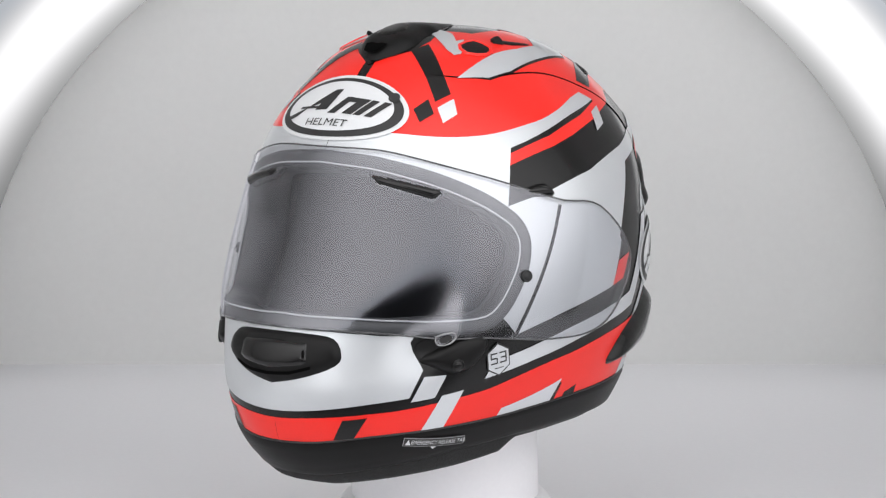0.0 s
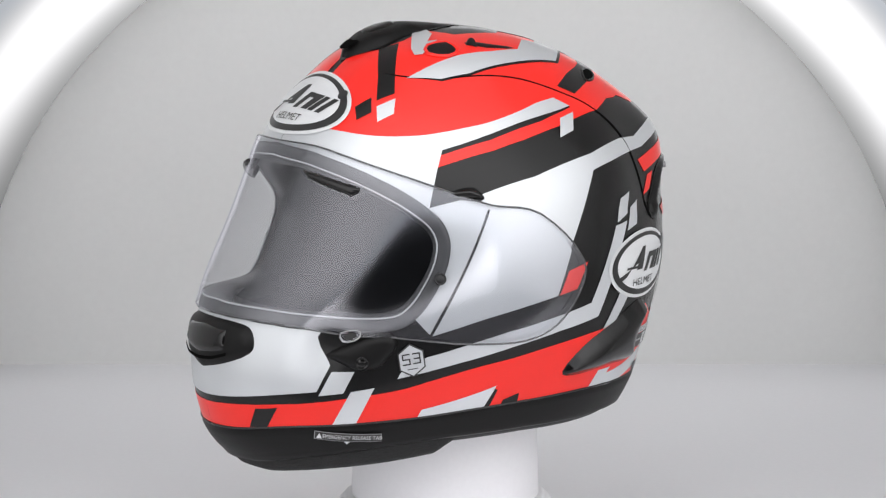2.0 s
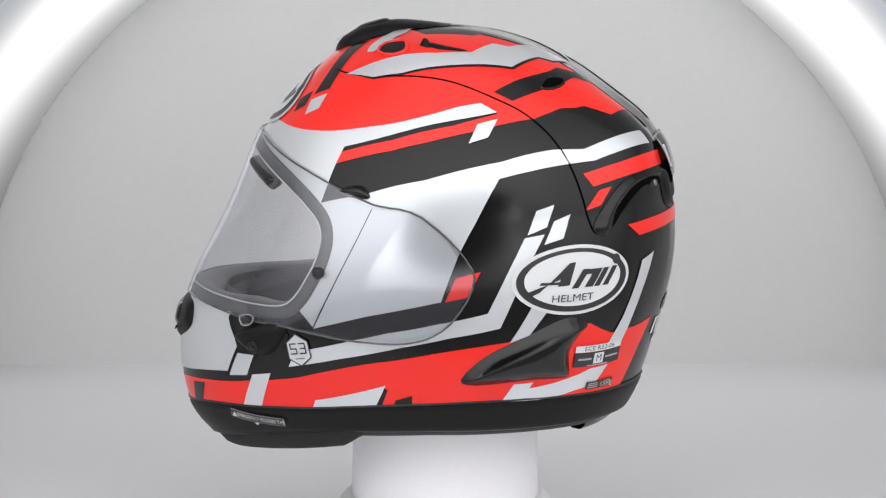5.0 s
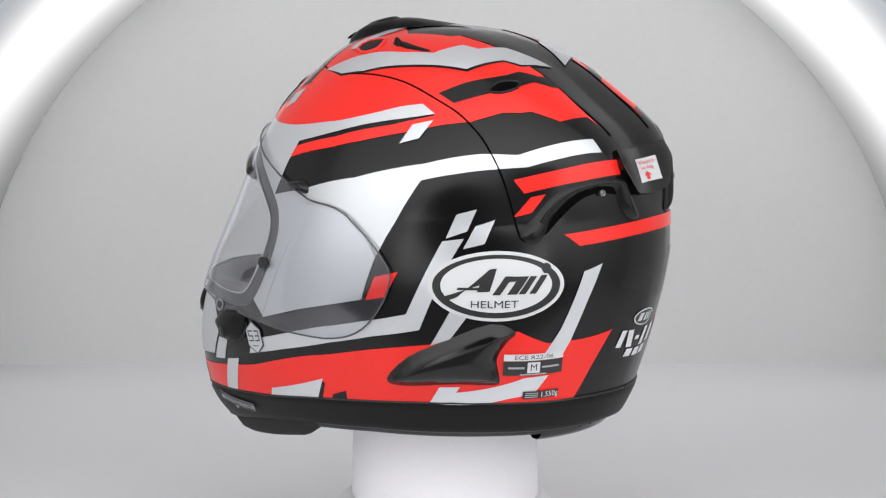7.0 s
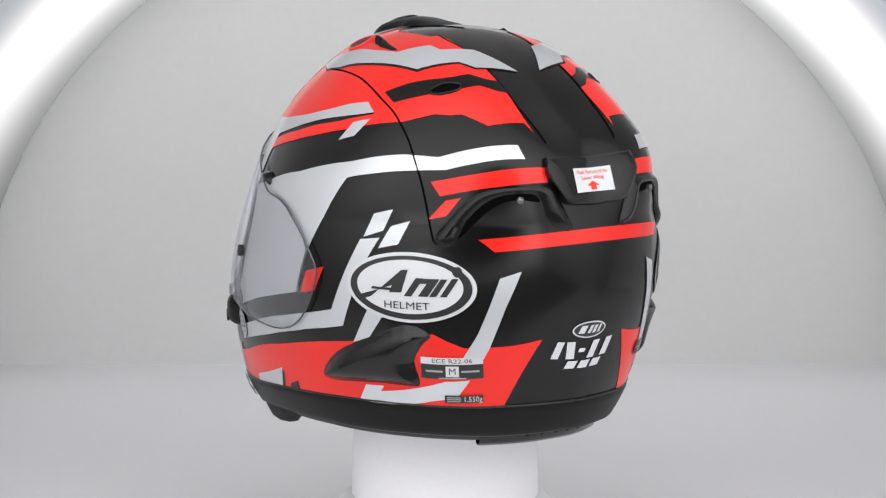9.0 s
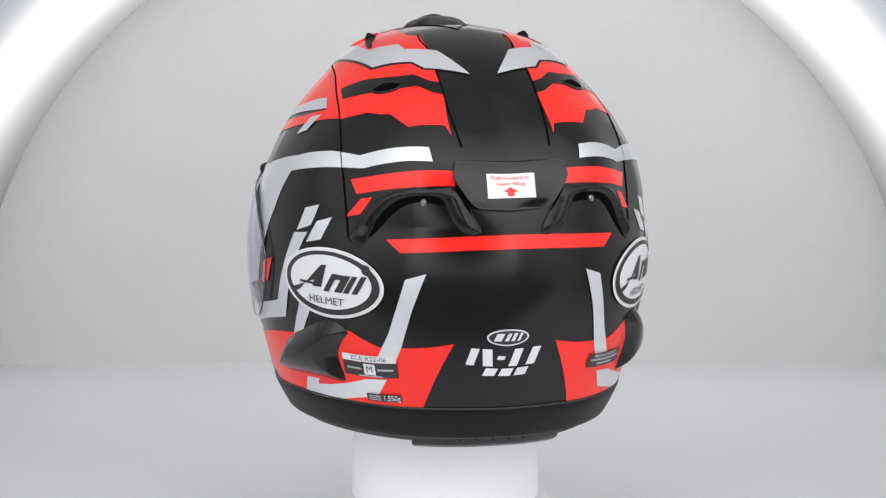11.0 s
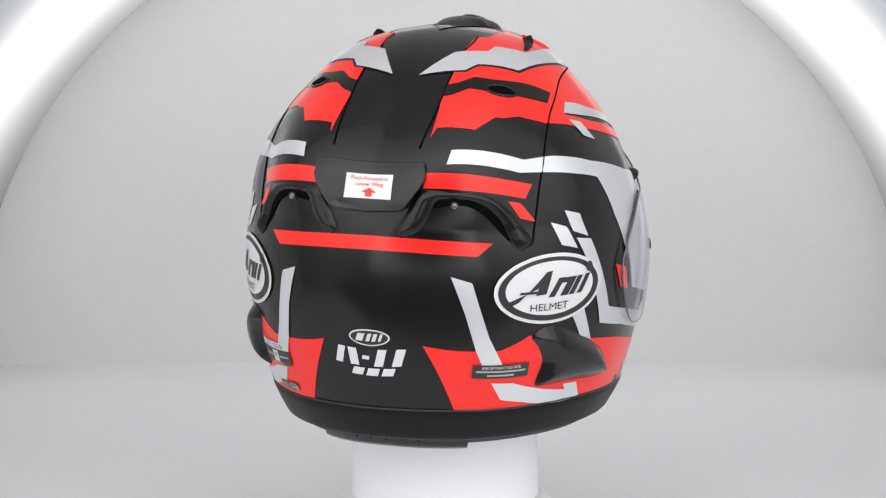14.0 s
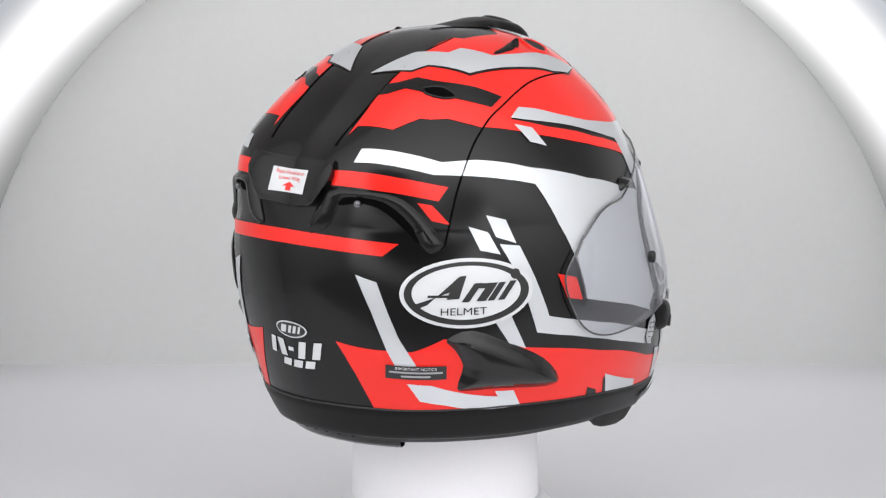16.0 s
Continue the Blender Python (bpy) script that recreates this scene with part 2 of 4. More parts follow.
def implicit(p):
    z = np.minimum(p[..., 2], TOP - 1e-7)
    q = np.sqrt(TOP - z)
    front = p[..., 1] > 0
    w = np.maximum(W_AT(q), 1e-5)
    b = np.maximum(np.where(front, F_AT(q), R_AT(q)), 1e-5)
    n = np.where(front, np.interp(z, [0.16, 0.22, 0.30, 0.34], [2.0, 1.96, 1.90, 1.85]), np.interp(z, [0.26, 0.30, 0.36], [1.98, 2.4, 2.6]))
    return (np.abs(p[..., 0]) / w) ** n + (np.abs(p[..., 1]) / b) ** n - 1


# hollows and swellings of the shell: azimuth, elevation, spread in degrees, height in metres
SWELL = [(46, -31, 15, -0.0014), (66, 18, 10, -0.002), (36, 43, 12, 0.0045), (137, 21, 9, -0.0065), (161, 29, 9, 0.0055), (167, -20, 11, -0.002), (154, 43, 9, 0.0035), (180, 20, 6, -0.0035), (31.5, -20, 4, -0.003)]


def swell(d):
    q = np.stack([-np.abs(d[..., 0]), d[..., 1], d[..., 2]], -1)
    total = 0.0
    for az, el, spread, high in SWELL:
        a, e = radians(az), radians(el)
        c = np.array([-math.sin(a) * math.cos(e), math.cos(a) * math.cos(e), math.sin(e)])
        total = total + high * np.exp(-(1 - np.clip(q @ c, -1, 1)) / radians(spread) ** 2)
    return total


def surface(d):
    """Where rays from the helmet's centre meet its outer form."""
    d = np.asarray(d, float)
    d = d / np.linalg.norm(d, axis=-1, keepdims=True)
    lo, hi = np.full(d.shape[:-1], 0.02), np.full(d.shape[:-1], 0.26)
    hi = np.minimum(hi, np.where(d[..., 2] > 1e-6, (TOP - 1e-6 - CENTRE[2]) / np.maximum(d[..., 2], 1e-6), 9.0))
    for _ in range(32):
        m = (lo + hi) / 2
        inside = implicit(CENTRE + d * m[..., None]) < 0
        lo, hi = np.where(inside, m, lo), np.where(inside, hi, m)
    return CENTRE + d * ((lo + hi) / 2 + swell(d))[..., None]


def ways(pts):
    a = np.radians(np.asarray(pts, float))
    return np.stack([-np.sin(a[..., 0]) * np.cos(a[..., 1]), np.cos(a[..., 0]) * np.cos(a[..., 1]), np.sin(a[..., 1])], -1)


def unit(v):
    return v / np.maximum(np.linalg.norm(v, axis=-1, keepdims=True), 1e-12)


def form(d):
    """Surface points and outward normals for directions d."""
    d = unit(np.asarray(d, float))
    p = surface(d)
    ref = np.where(np.abs(d[..., 2:3]) > 0.9, np.array([0.0, 1.0, 0.0]), np.array([0.0, 0.0, 1.0]))
    e1 = unit(np.cross(ref, d))
    e2 = np.cross(d, e1)
    h = 0.012
    n = np.cross(surface(d + h * e1) - surface(d - h * e1), surface(d + h * e2) - surface(d - h * e2))
    n = unit(n)
    n *= np.sign((n * d).sum(-1, keepdims=True))
    return p, n


def smooth_line(pts, per=4, closed=False):
    """A rounded line through the given corners."""
    p = [np.array(q, float) for q in pts]
    n, out = len(p), []
    for i in range(n if closed else n - 1):
        a = p[i - 1] if closed or i else 2 * p[0] - p[1]
        b, c = p[i], p[(i + 1) % n]
        d = p[(i + 2) % n] if closed or i + 2 < n else 2 * p[-1] - p[-2]
        for k in range(per):
            t = k / per
            out.append(tuple(0.5 * (2 * b + (c - a) * t + (2 * a - 5 * b + 4 * c - d) * t * t + (3 * b - a - 3 * c + d) * t**3)))
    if not closed:
        out.append(tuple(p[-1]))
    return out


def grown(outline, by):
    """An outline scaled about its middle."""
    a, e = (sum(p[k] for p in outline) / len(outline) for k in (0, 1))
    return [(a + (p - a) * by, e + (q - e) * by) for p, q in outline]


def both_sides(half):
    """A closed outline from the half that runs from the middle plane back to it."""
    return list(half) + [(-a, e) for a, e in reversed(half) if abs(a) > 1e-6 and abs(a - 180) > 1e-6]


def from_arrays(name, verts, faces, mat, parent, label="", normals=None):
    bm = bmesh.new()
    vs = [bm.verts.new((v[0], v[1], v[2] - BASE)) for v in verts]
    for f in faces:
        try:
            bm.faces.new([vs[i] for i in f])
        except ValueError:
            pass
    return link(name, bm, mat, parent, label, normals=normals)


def mirrored(verts, faces, normals):
    flip = np.array([-1.0, 1.0, 1.0])
    return verts * flip, [f[::-1] for f in faces], None if normals is None else normals * flip


def edge_distance(q, ring):
    best = np.full(len(q), 9.0)
    for a, b in zip(ring, np.roll(ring, -1, 0)):
        ab = b - a
        t = np.clip(((q - a) @ ab) / max(ab @ ab, 1e-12), 0, 1)
        best = np.minimum(best, np.linalg.norm(q - a - t[:, None] * ab, axis=1))
    return best


def inside(pts, ring):
    x, y = pts[:, 0], pts[:, 1]
    ok = np.zeros(len(pts), bool)
    for (ax, ay), (bx, by) in zip(ring, ring[1:] + ring[:1]):
        if ay != by:
            ok ^= ((ay > y) != (by > y)) & (x < (bx - ax) * (y - ay) / (by - ay) + ax)
    return ok


def filled(ring, step):
    """Flat triangles inside a ring, fine enough to bend."""
    edge = []
    for a, b in zip(ring, np.roll(ring, -1, 0)):
        k = max(1, int(np.ceil(np.linalg.norm(b - a) / step)))
        edge += [a + (b - a) * i / k for i in range(k)]
    edge = np.array(edge)
    lo, hi = ring.min(0), ring.max(0)
    gx, gy = np.meshgrid(np.arange(lo[0] + step / 2, hi[0], step), np.arange(lo[1] + step / 2, hi[1], step))
    g = np.stack([gx.ravel(), gy.ravel()], 1)
    if len(g):
        g = g[inside(g, [tuple(p) for p in ring])]
    if len(g):
        g = g[edge_distance(g, ring) > step * 0.3]
    pts = np.vstack([edge, g]) if len(g) else edge
    n = len(edge)
    v, _, f, _, _, _ = delaunay_2d_cdt([Vector(p) for p in pts], [(i, (i + 1) % n) for i in range(n)], [], 1, 1e-9)
    q = np.array([p[:] for p in v])
    turn = lambda t: np.cross(q[t[1]] - q[t[0]], q[t[2]] - q[t[0]])
    return q, [list(t) if turn(t) > 0 else list(t)[::-1] for t in f]


def patch(name, outline, mat, parent, lift=0.0004, twin=True, step=0.034, label="", skirt=0.0):
    """A piece that lies on the helmet's form inside an outline of (azimuth, elevation) corners. lift: metres, or a function of the
    distance to the rim; skirt: how far its rim reaches down again; twin: a mirrored one on the other side."""
    d = ways(outline)
    c = unit(d.mean(0))
    e1 = unit(np.cross(np.array([0.0, 1.0, 0.0]) if abs(c[2]) > 0.9 else np.array([0.0, 0.0, 1.0]), c))
    e2 = np.cross(c, e1)
    ang = np.arccos(np.clip(d @ c, -1, 1))
    tan = unit(d - c * (d @ c)[:, None])
    ring = np.stack([ang * (tan @ e1), ang * (tan @ e2)], 1)
    q, faces = filled(ring, step)
    count = {}
    for g in faces:
        for e in zip(g, g[1:] + g[:1]):
            count[tuple(sorted(e))] = count.get(tuple(sorted(e)), 0) + 1
    rim = [e for g in faces for e in zip(g, g[1:] + g[:1]) if count[tuple(sorted(e))] == 1]
    r = np.linalg.norm(q, axis=1)
    dirs = c * np.cos(r)[:, None] + (e1 * q[:, :1] + e2 * q[:, 1:]) * np.sinc(r / np.pi)[:, None]
    p, n = form(dirs)
    if callable(lift):
        up = lift(edge_distance(q, ring) * 0.14, p)
        normals = None
    else:
        up = np.full(len(p), lift)
        normals = n
    v = p + n * up[:, None]
    if skirt:
        at = len(v)
        low = {i: at + k for k, i in enumerate(sorted({i for e in rim for i in e}))}
        v = np.vstack([v, [v[i] - n[i] * skirt for i in low]])
        faces += [[a, b, low[b], low[a]] for a, b in rim]
        normals = None
    made = []
    for side in range(2 if twin else 1):
        made.append(from_arrays(name, v, faces, mat, parent[side] if isinstance(parent, (list, tuple)) else parent, label, normals))
        if twin:
            v, faces, normals = mirrored(v, faces, normals)
    return made


def bead(name, line, radius, mat, parent, lift=0.0, twin=True, label="", flat=1.0, closed=False, sides=8):
    """A rounded strip laid along a line on the form; radius and lift may change along it."""
    n = len(line)
    p, no = form(ways(line))
    radius = np.interp(np.linspace(0, 1, n), np.linspace(0, 1, len(radius)), radius) if isinstance(radius, (list, tuple)) else np.full(n, radius)
    lift = np.interp(np.linspace(0, 1, n), np.linspace(0, 1, len(lift)), lift) if isinstance(lift, (list, tuple)) else np.full(n, lift)
    p = p + no * lift[:, None]
    t = unit(np.roll(p, -1, 0) - np.roll(p, 1, 0)) if closed else unit(np.gradient(p, axis=0))
    s = unit(np.cross(t, no))
    v, faces = [], []
    for i in range(n):
        for k in range(sides):
            a = 2 * math.pi * k / sides
            v.append(p[i] + radius[i] * (s[i] * math.cos(a) + no[i] * math.sin(a) * flat))
    for i in range(n if closed else n - 1):
        for k in range(sides):
            a, b, j = i * sides + k, i * sides + (k + 1) % sides, (i + 1) % n
            faces.append([a, j * sides + k, j * sides + (k + 1) % sides, b])
    if not closed:
        faces += [list(range(sides)), list(range((n - 1) * sides, n * sides))[::-1]]
    v, normals, made = np.array(v), None, []
    for side in range(2 if twin else 1):
        made.append(from_arrays(name, v, faces, mat, parent[side] if isinstance(parent, (list, tuple)) else parent, label))
        v, faces, normals = mirrored(v, faces, None)
    return made


def frame_at(az, el, roll=0.0):
    """Foot point, rightward and upward directions of a print at a place of the form, as one sees it from outside."""
    p, n = form(ways([(az, el)]))
    p, n = p[0], n[0]
    up = unit(np.array([0, 0, 1.0]) - n * n[2])
    right = np.cross(up, n)
    c, s = math.cos(radians(roll)), math.sin(radians(roll))
    return p, c * right + s * up, c * up - s * right, n


def wrapped(name, flats, faces, mat, parent, at, lift, label=""):
    """A flat print, in metres, wrapped on the form round a place (azimuth, elevation, roll)."""
    p, right, up, n = frame_at(*at)
    q = p + np.outer(flats[:, 0], right) + np.outer(flats[:, 1], up)
    s, no = form(q - CENTRE)
    up_by = lift(s)[:, None] if callable(lift) else lift
    return from_arrays(name, s + no * up_by, faces, mat, parent, label, no)


def shape(corners):
    """Flat verts and faces of a plain shape, fine enough to bend."""
    return filled(np.array(corners, float), 0.006)


def oval(a, b, steps=56, x=0.0, y=0.0):
    return [(x + a * math.cos(2 * math.pi * k / steps), y + b * math.sin(2 * math.pi * k / steps)) for k in range(steps)]


def rect(w, h, x=0.0, y=0.0, lean=0.0):
    return [(x - w / 2 - lean * h / 2, y - h / 2), (x + w / 2 - lean * h / 2, y - h / 2), (x + w / 2 + lean * h / 2, y + h / 2), (x - w / 2 + lean * h / 2, y + h / 2)]


def written(body, size, x=0.0, y=0.0, stretch=1.0):
    """Flat verts and faces of a line of writing, centred on (x, y)."""
    cu = bpy.data.curves.new("writing", "FONT")
    cu.body, cu.size, cu.align_x, cu.align_y, cu.resolution_u = body, size, "CENTER", "CENTER", 2
    ob = new("writing", cu)
    me = bpy.data.meshes.new_from_object(ob.evaluated_get(bpy.context.evaluated_depsgraph_get()))
    v = np.array([(p.co.x * stretch + x, p.co.y + y) for p in me.vertices]).reshape(-1, 2)
    fs = [list(p.vertices) for p in me.polygons]
    bpy.data.objects.remove(ob)
    bpy.data.meshes.remove(me)
    return v, fs


# ---- outlines on the helmet, as (azimuth, elevation) from its centre; azimuth 0 is the face, 90 its left side ----
OUT = {}
OUT["pod_plate"] = [(74.1, 13.8), (81.7, 14), (88.1, 12), (95.9, 5.6), (98.6, 0.9), (94, -11.4), (72.1, -15.8), (57, -19), (63.3, -8.5), (69.3, 3.1)]
OUT["ear"] = [(141.2, 4.1), (137.9, 6.4), (141.7, 11.4), (146.4, 16), (151.2, 18.1), (160.6, 18.5), (167.2, 18.8), (169.4, 15.5), (171.4, 11.5), (172.8, 8.6), (170.6, 7.9), (167.6, 9), (165.5, 11.6), (163.9, 15.5), (161.5, 16.7), (155.2, 16.6), (150.7, 14.9), (146.4, 10.9), (144, 6.2)]
OUT["arch_shade"] = [(144.1, 6.5), (146.4, 11.5), (150.7, 15.3), (155.7, 16.9), (161.5, 16.9), (163.5, 16), (163.9, 14.7), (159.1, 15.5), (154.6, 14.9), (150.6, 12.4), (146.7, 8.7)]
OUT["vent_body"] = [(0, 59.3), (3.7, 59.3), (12.4, 61.7), (21.3, 66.8), (26.9, 74.2)]
OUT["inner_line"] = [(167.8, 19), (169.2, 14.6), (170.4, 10), (171.4, 7.5)]
OUT["slotknob"] = [(77.9, 67.4), (80.5, 69.7), (85.3, 68.2), (85, 66)]
OUT["tab"] = [(35, -16), (38.8, -15.6), (39.7, -16.7), (38.2, -18), (35.5, -18)]
OUT["tabhole"] = [(36.1, -16.4), (38.1, -16.1), (38.7, -16.8), (37.6, -17.5), (36.2, -17.5)]
OUT["chinrecess"] = [(30.4, -18.3), (31.6, -17), (35, -16.2), (39.8, -16.5), (46.7, -18.9), (49, -20.9), (46.7, -24.5), (41.9, -25.1), (36.4, -24.3), (32.3, -21.7)]
OUT["spoil2"] = [(166.0, 24.6), (165.8, 21.0), (167.4, 18.4), (169.6, 15.6), (172.0, 13.9), (180, 13.4), (180, 25.3)]
OUT["red_top"] = [(0, 36), (22.8, 35.1), (32.6, 34.4), (42.2, 34.3), (52.5, 35.2), (60.7, 36.6), (68.7, 38.1), (76.8, 39.4), (89, 42.1), (100, 44.5), (109.2, 45.1), (114.3, 41.4), (111.5, 37.1), (126.5, 37.8), (132.6, 38.8), (137.1, 39.4), (142.6, 38.5), (145.9, 38.4), (153.1, 34), (163.7, 34.4), (165.4, 31.4), (162.9, 44.8), (161.1, 49.5), (159.3, 53.4), (152.6, 64.1), (134.2, 73.8), (122.9, 73.1), (74.4, 75), (47.8, 78.4), (0, 74.1)]
OUT["silver_side"] = [(0, 36), (22.8, 35.1), (32.6, 34.4), (42.2, 34.3), (52.5, 35.2), (60.7, 36.6), (68.7, 38.1), (76.8, 39.4), (89, 42.1), (100, 44.5), (109.2, 45.1), (114.3, 41.4), (99.1, 40.3), (88.9, 38.8), (77.2, 35.9), (60.5, 31.3), (58.8, 25.3), (56.6, 14.7), (70.2, 17.8), (89.5, 22.4), (112, 26.5), (128.8, 28.4), (139, 27.2), (146.3, 28.1), (159.7, 28), (160.9, 24.5), (148.3, 24.5), (141.1, 23.8), (130.9, 24.1), (120.8, 23.3), (111.1, 21.9), (104.1, 10.8), (98.6, 0.9), (94, -11.4), (72.1, -15.8), (56.7, -19), (52.5, -14.1), (57.7, -6.7), (60.4, -0.9), (61.2, 5.2), (59.1, 10.4), (54.4, 14.5), (48.2, 18.2), (40.4, 21.6), (32.3, 24.2), (24.1, 26.1), (15.4, 27.5), (0, 28.4)]
OUT["eyeport"] = [(0, 28.4), (15.4, 27.5), (24.1, 26.1), (32.3, 24.2), (40.4, 21.6), (48.2, 18.2), (54.4, 14.5), (59.1, 10.4), (61.2, 5.2), (60.4, -0.9), (57.7, -6.7), (53.3, -12.7), (47.7, -15.6), (36.5, -15.1), (26.4, -13.8), (14.6, -12.5), (0, -11.8)]
OUT["chin_silver"] = [(0, -26.7), (7.2, -26.7), (14.2, -26.8), (21.2, -27.1), (28.9, -27.8), (32.1, -23.1), (31.6, -22.0), (29.9, -18.9), (29.4, -16.7), (30.5, -15.4), (19.3, -13.9), (9.9, -12.8), (0, -12.1)]
OUT["w1"] = [(32.4, -24.4), (37.7, -25), (34.7, -29.2), (29.2, -28.7)]
OUT["red_low"] = [(0, -28), (9.3, -28.1), (19.8, -28.9), (28.2, -29.9), (46.3, -31.2), (55.4, -30.7), (71.3, -29), (81.3, -28), (96.2, -25.5), (114.3, -22.8), (115.3, -22.6), (128.1, -18.2), (138, -18.3), (146.2, -21.4), (152.1, -21), (166.6, -18.9), (162.1, -27.7), (158.1, -36.4), (147.5, -37.2), (130.7, -38.2), (112.1, -39.1), (87.9, -40.3), (70.2, -40.3), (53.7, -39.2), (38.5, -37.1), (22.7, -34), (19.2, -33.5), (6.1, -32.4), (0, -32.6)]
OUT["low_w"] = [(36.4, -29.2), (42, -29.4), (36.3, -36.6), (30.7, -35.7)]
OUT["low_w2"] = [(53.4, -37.2), (76.4, -34.9), (72.3, -40.3), (52.1, -38.8)]
OUT["low_k"] = [(14.9, -29.2), (19.9, -29.6), (16.7, -33), (12.5, -32.6)]
OUT["tail"] = [(113.1, -39), (116.4, -34.5), (122.6, -34), (121.4, -35.6), (130.8, -33.9), (137.4, -32.1), (141.4, -30.7), (148.1, -29.9), (144.8, -34.7), (137.5, -36.3), (129.8, -38.1)]
OUT["tall"] = [(154.5, -3.1), (159.7, -1.4), (156.1, -10.8), (152.9, -20.9), (151, -25), (145.3, -25.2), (149.6, -17.5), (152, -10.8)]
OUT["angle"] = [(117.3, 5.6), (123.1, 6.3), (117.9, -2.5), (110.8, -19), (96.2, -21.8), (81.3, -24.7), (63.5, -27.3), (47.7, -28.4), (50.1, -24.9), (68.6, -22.3), (78.3, -20.5), (92.7, -17.9), (107.1, -14.8), (112.8, -2.9)]
OUT["q1"] = [(121.1, 12.7), (126.7, 14), (124, 8.2), (118.2, 6.3)]
OUT["q2"] = [(126.2, 9.5), (131.6, 11.1), (128.5, 4.8), (122.8, 3.5)]
OUT["under"] = [(119.4, -13.4), (124.1, -14.5), (119.5, -21), (113.9, -23.1)]
OUT["redblock"] = [(98.1, -4.9), (105, -3.1), (101.2, -10.3), (95.1, -11.6)]
OUT["red2"] = [(60, 29.7), (77.4, 34.2), (98.8, 38.7), (109.6, 40.4), (114.3, 40.9), (111.9, 37), (104.7, 36.2), (88.6, 33.4), (77.6, 30.9), (58.2, 25.9)]
OUT["wq"] = [(106.7, 38.4), (113.9, 39.3), (109.5, 34), (103, 32.7)]
OUT["patch"] = [(30, 74.8), (38.4, 79.5), (51.3, 75.2), (50.4, 69.6), (57.4, 70.6), (55.1, 67.1), (49.8, 62.6), (45.6, 62), (41.8, 64.7)]
OUT["band"] = [(44.9, 53.4), (57, 59), (71.4, 62.6), (91.1, 63.5), (110.9, 62.8), (129.1, 66.4), (137.1, 63.8), (156.8, 64.3), (173.8, 53.9), (153.6, 54.9), (146.7, 57.5), (127.4, 55.1), (105.5, 58.3), (73.8, 55.8), (60.4, 53.9)]
OUT["bandk"] = [(44.9, 53.4), (57, 59), (71.4, 62.6), (91.1, 63.5), (110.9, 62.8), (129.1, 66.4), (137.1, 63.8), (156.8, 64.3), (173.5, 53.7), (153.2, 54.2), (146.5, 56.8), (127.6, 54.2), (106.2, 57.5), (74, 55.1), (60.8, 53.2)]
OUT["bar"] = [(115.3, 48.1), (125.9, 50.5), (137.5, 51.1), (143.4, 51.3), (149.9, 52.1), (156.6, 49.9), (161.2, 49.3), (163, 45), (158.9, 45.5), (153, 47.6), (143.9, 46.3), (137.3, 46.1), (126.9, 45.2), (121.1, 44.3)]
OUT["rs"] = [(137, 21.1), (149.2, 22.1), (166, 22.5), (166.4, 19.1), (154.2, 18.7), (149.9, 18.5), (139.6, 17.4)]
OUT["rt"] = [(141.2, 16.3), (145, 16.7), (141.3, 12.4), (136.4, 11.5)]
OUT["ru"] = [(180, 7.9), (169.8, 7.7), (149.3, 6.4), (153.2, 3.3), (169.9, 4.4), (180, 4.6)]
OUT["arm"] = [(20.6, 63.8), (29.9, 67.7), (36.6, 59.5), (41.6, 47.8), (35.5, 45), (31.6, 53.1)]
OUT["k1"] = [(27.8, 42.5), (32.9, 45.9), (35.1, 41.1), (30.4, 38.5)]
OUT["k2"] = [(36.3, 43.1), (42.6, 46.2), (43.3, 41.2), (38.2, 38.3)]
OUT["ventbase"] = [(0, 57.6), (2, 58.2), (12.6, 61.5), (22.8, 64.3), (31, 69.6), (39.6, 77.6)]
OUT["seam"] = [(34.1, 54.4), (47.9, 53.9), (63.1, 54.5), (79.3, 55.1), (95, 53.8), (106.8, 50.2), (117.9, 44.2), (123.7, 39.8), (128.6, 33.8), (131.3, 28.7), (134.1, 21.7), (135.8, 15.4), (137.4, 8.1), (138.3, 5.7), (141.1, 4.5)]
OUT["ridge"] = [(168, 28.5), (167.2, 31.4), (162.9, 44.8), (161.1, 49.5), (159.3, 53.4), (152.6, 64.1), (133, 73.7)]
OUT["pod"] = [(74.1, 13.8), (81.7, 14), (88.1, 12), (95.9, 5.6), (100.5, -0.1), (102.6, -4.8), (100.6, -11), (96, -17.5), (91.2, -20.9), (86.2, -22.6), (79.7, -23.2), (71.8, -22.4), (62.6, -21), (57, -19.1), (63.3, -8.5), (69.3, 3.1)]
OUT["visor"] = [(0, 29.9), (14.8, 29.9), (23.7, 29.1), (37.2, 26.2), (52.1, 22.3), (62.4, 19), (74.9, 14.9), (82.4, 14), (88.8, 11.9), (96.6, 5.5), (101.1, -0.1), (103.2, -4.7), (101.2, -11), (96.6, -17.4), (91.9, -20.8), (86.9, -22.5), (80.5, -23.2), (72.4, -22.7), (63, -21.5), (47.8, -18.3), (36.5, -16.8), (26.3, -14.6), (14.7, -13.1), (0, -12.6)]
OUT["fin"] = [(99.8, -33.4), (107.2, -26.8), (118, -21.6), (130.4, -16.4), (137.2, -18.5), (135, -21.4), (132.6, -26.1), (134.1, -32), (130.8, -33), (120.5, -33.4), (104.8, -34.9)]
OUT["lever"] = [(31.1, -20.8), (34.7, -19.2), (40.5, -17.4), (46.5, -17.2), (48.4, -19.8), (45.9, -23.3), (42.7, -25.2), (38.4, -24.8), (33.4, -22.4)]
OUT["knob"] = [(63, 18), (65.4, 19.4), (69.1, 19.8), (71.3, 17.5), (68.5, 17.1)]
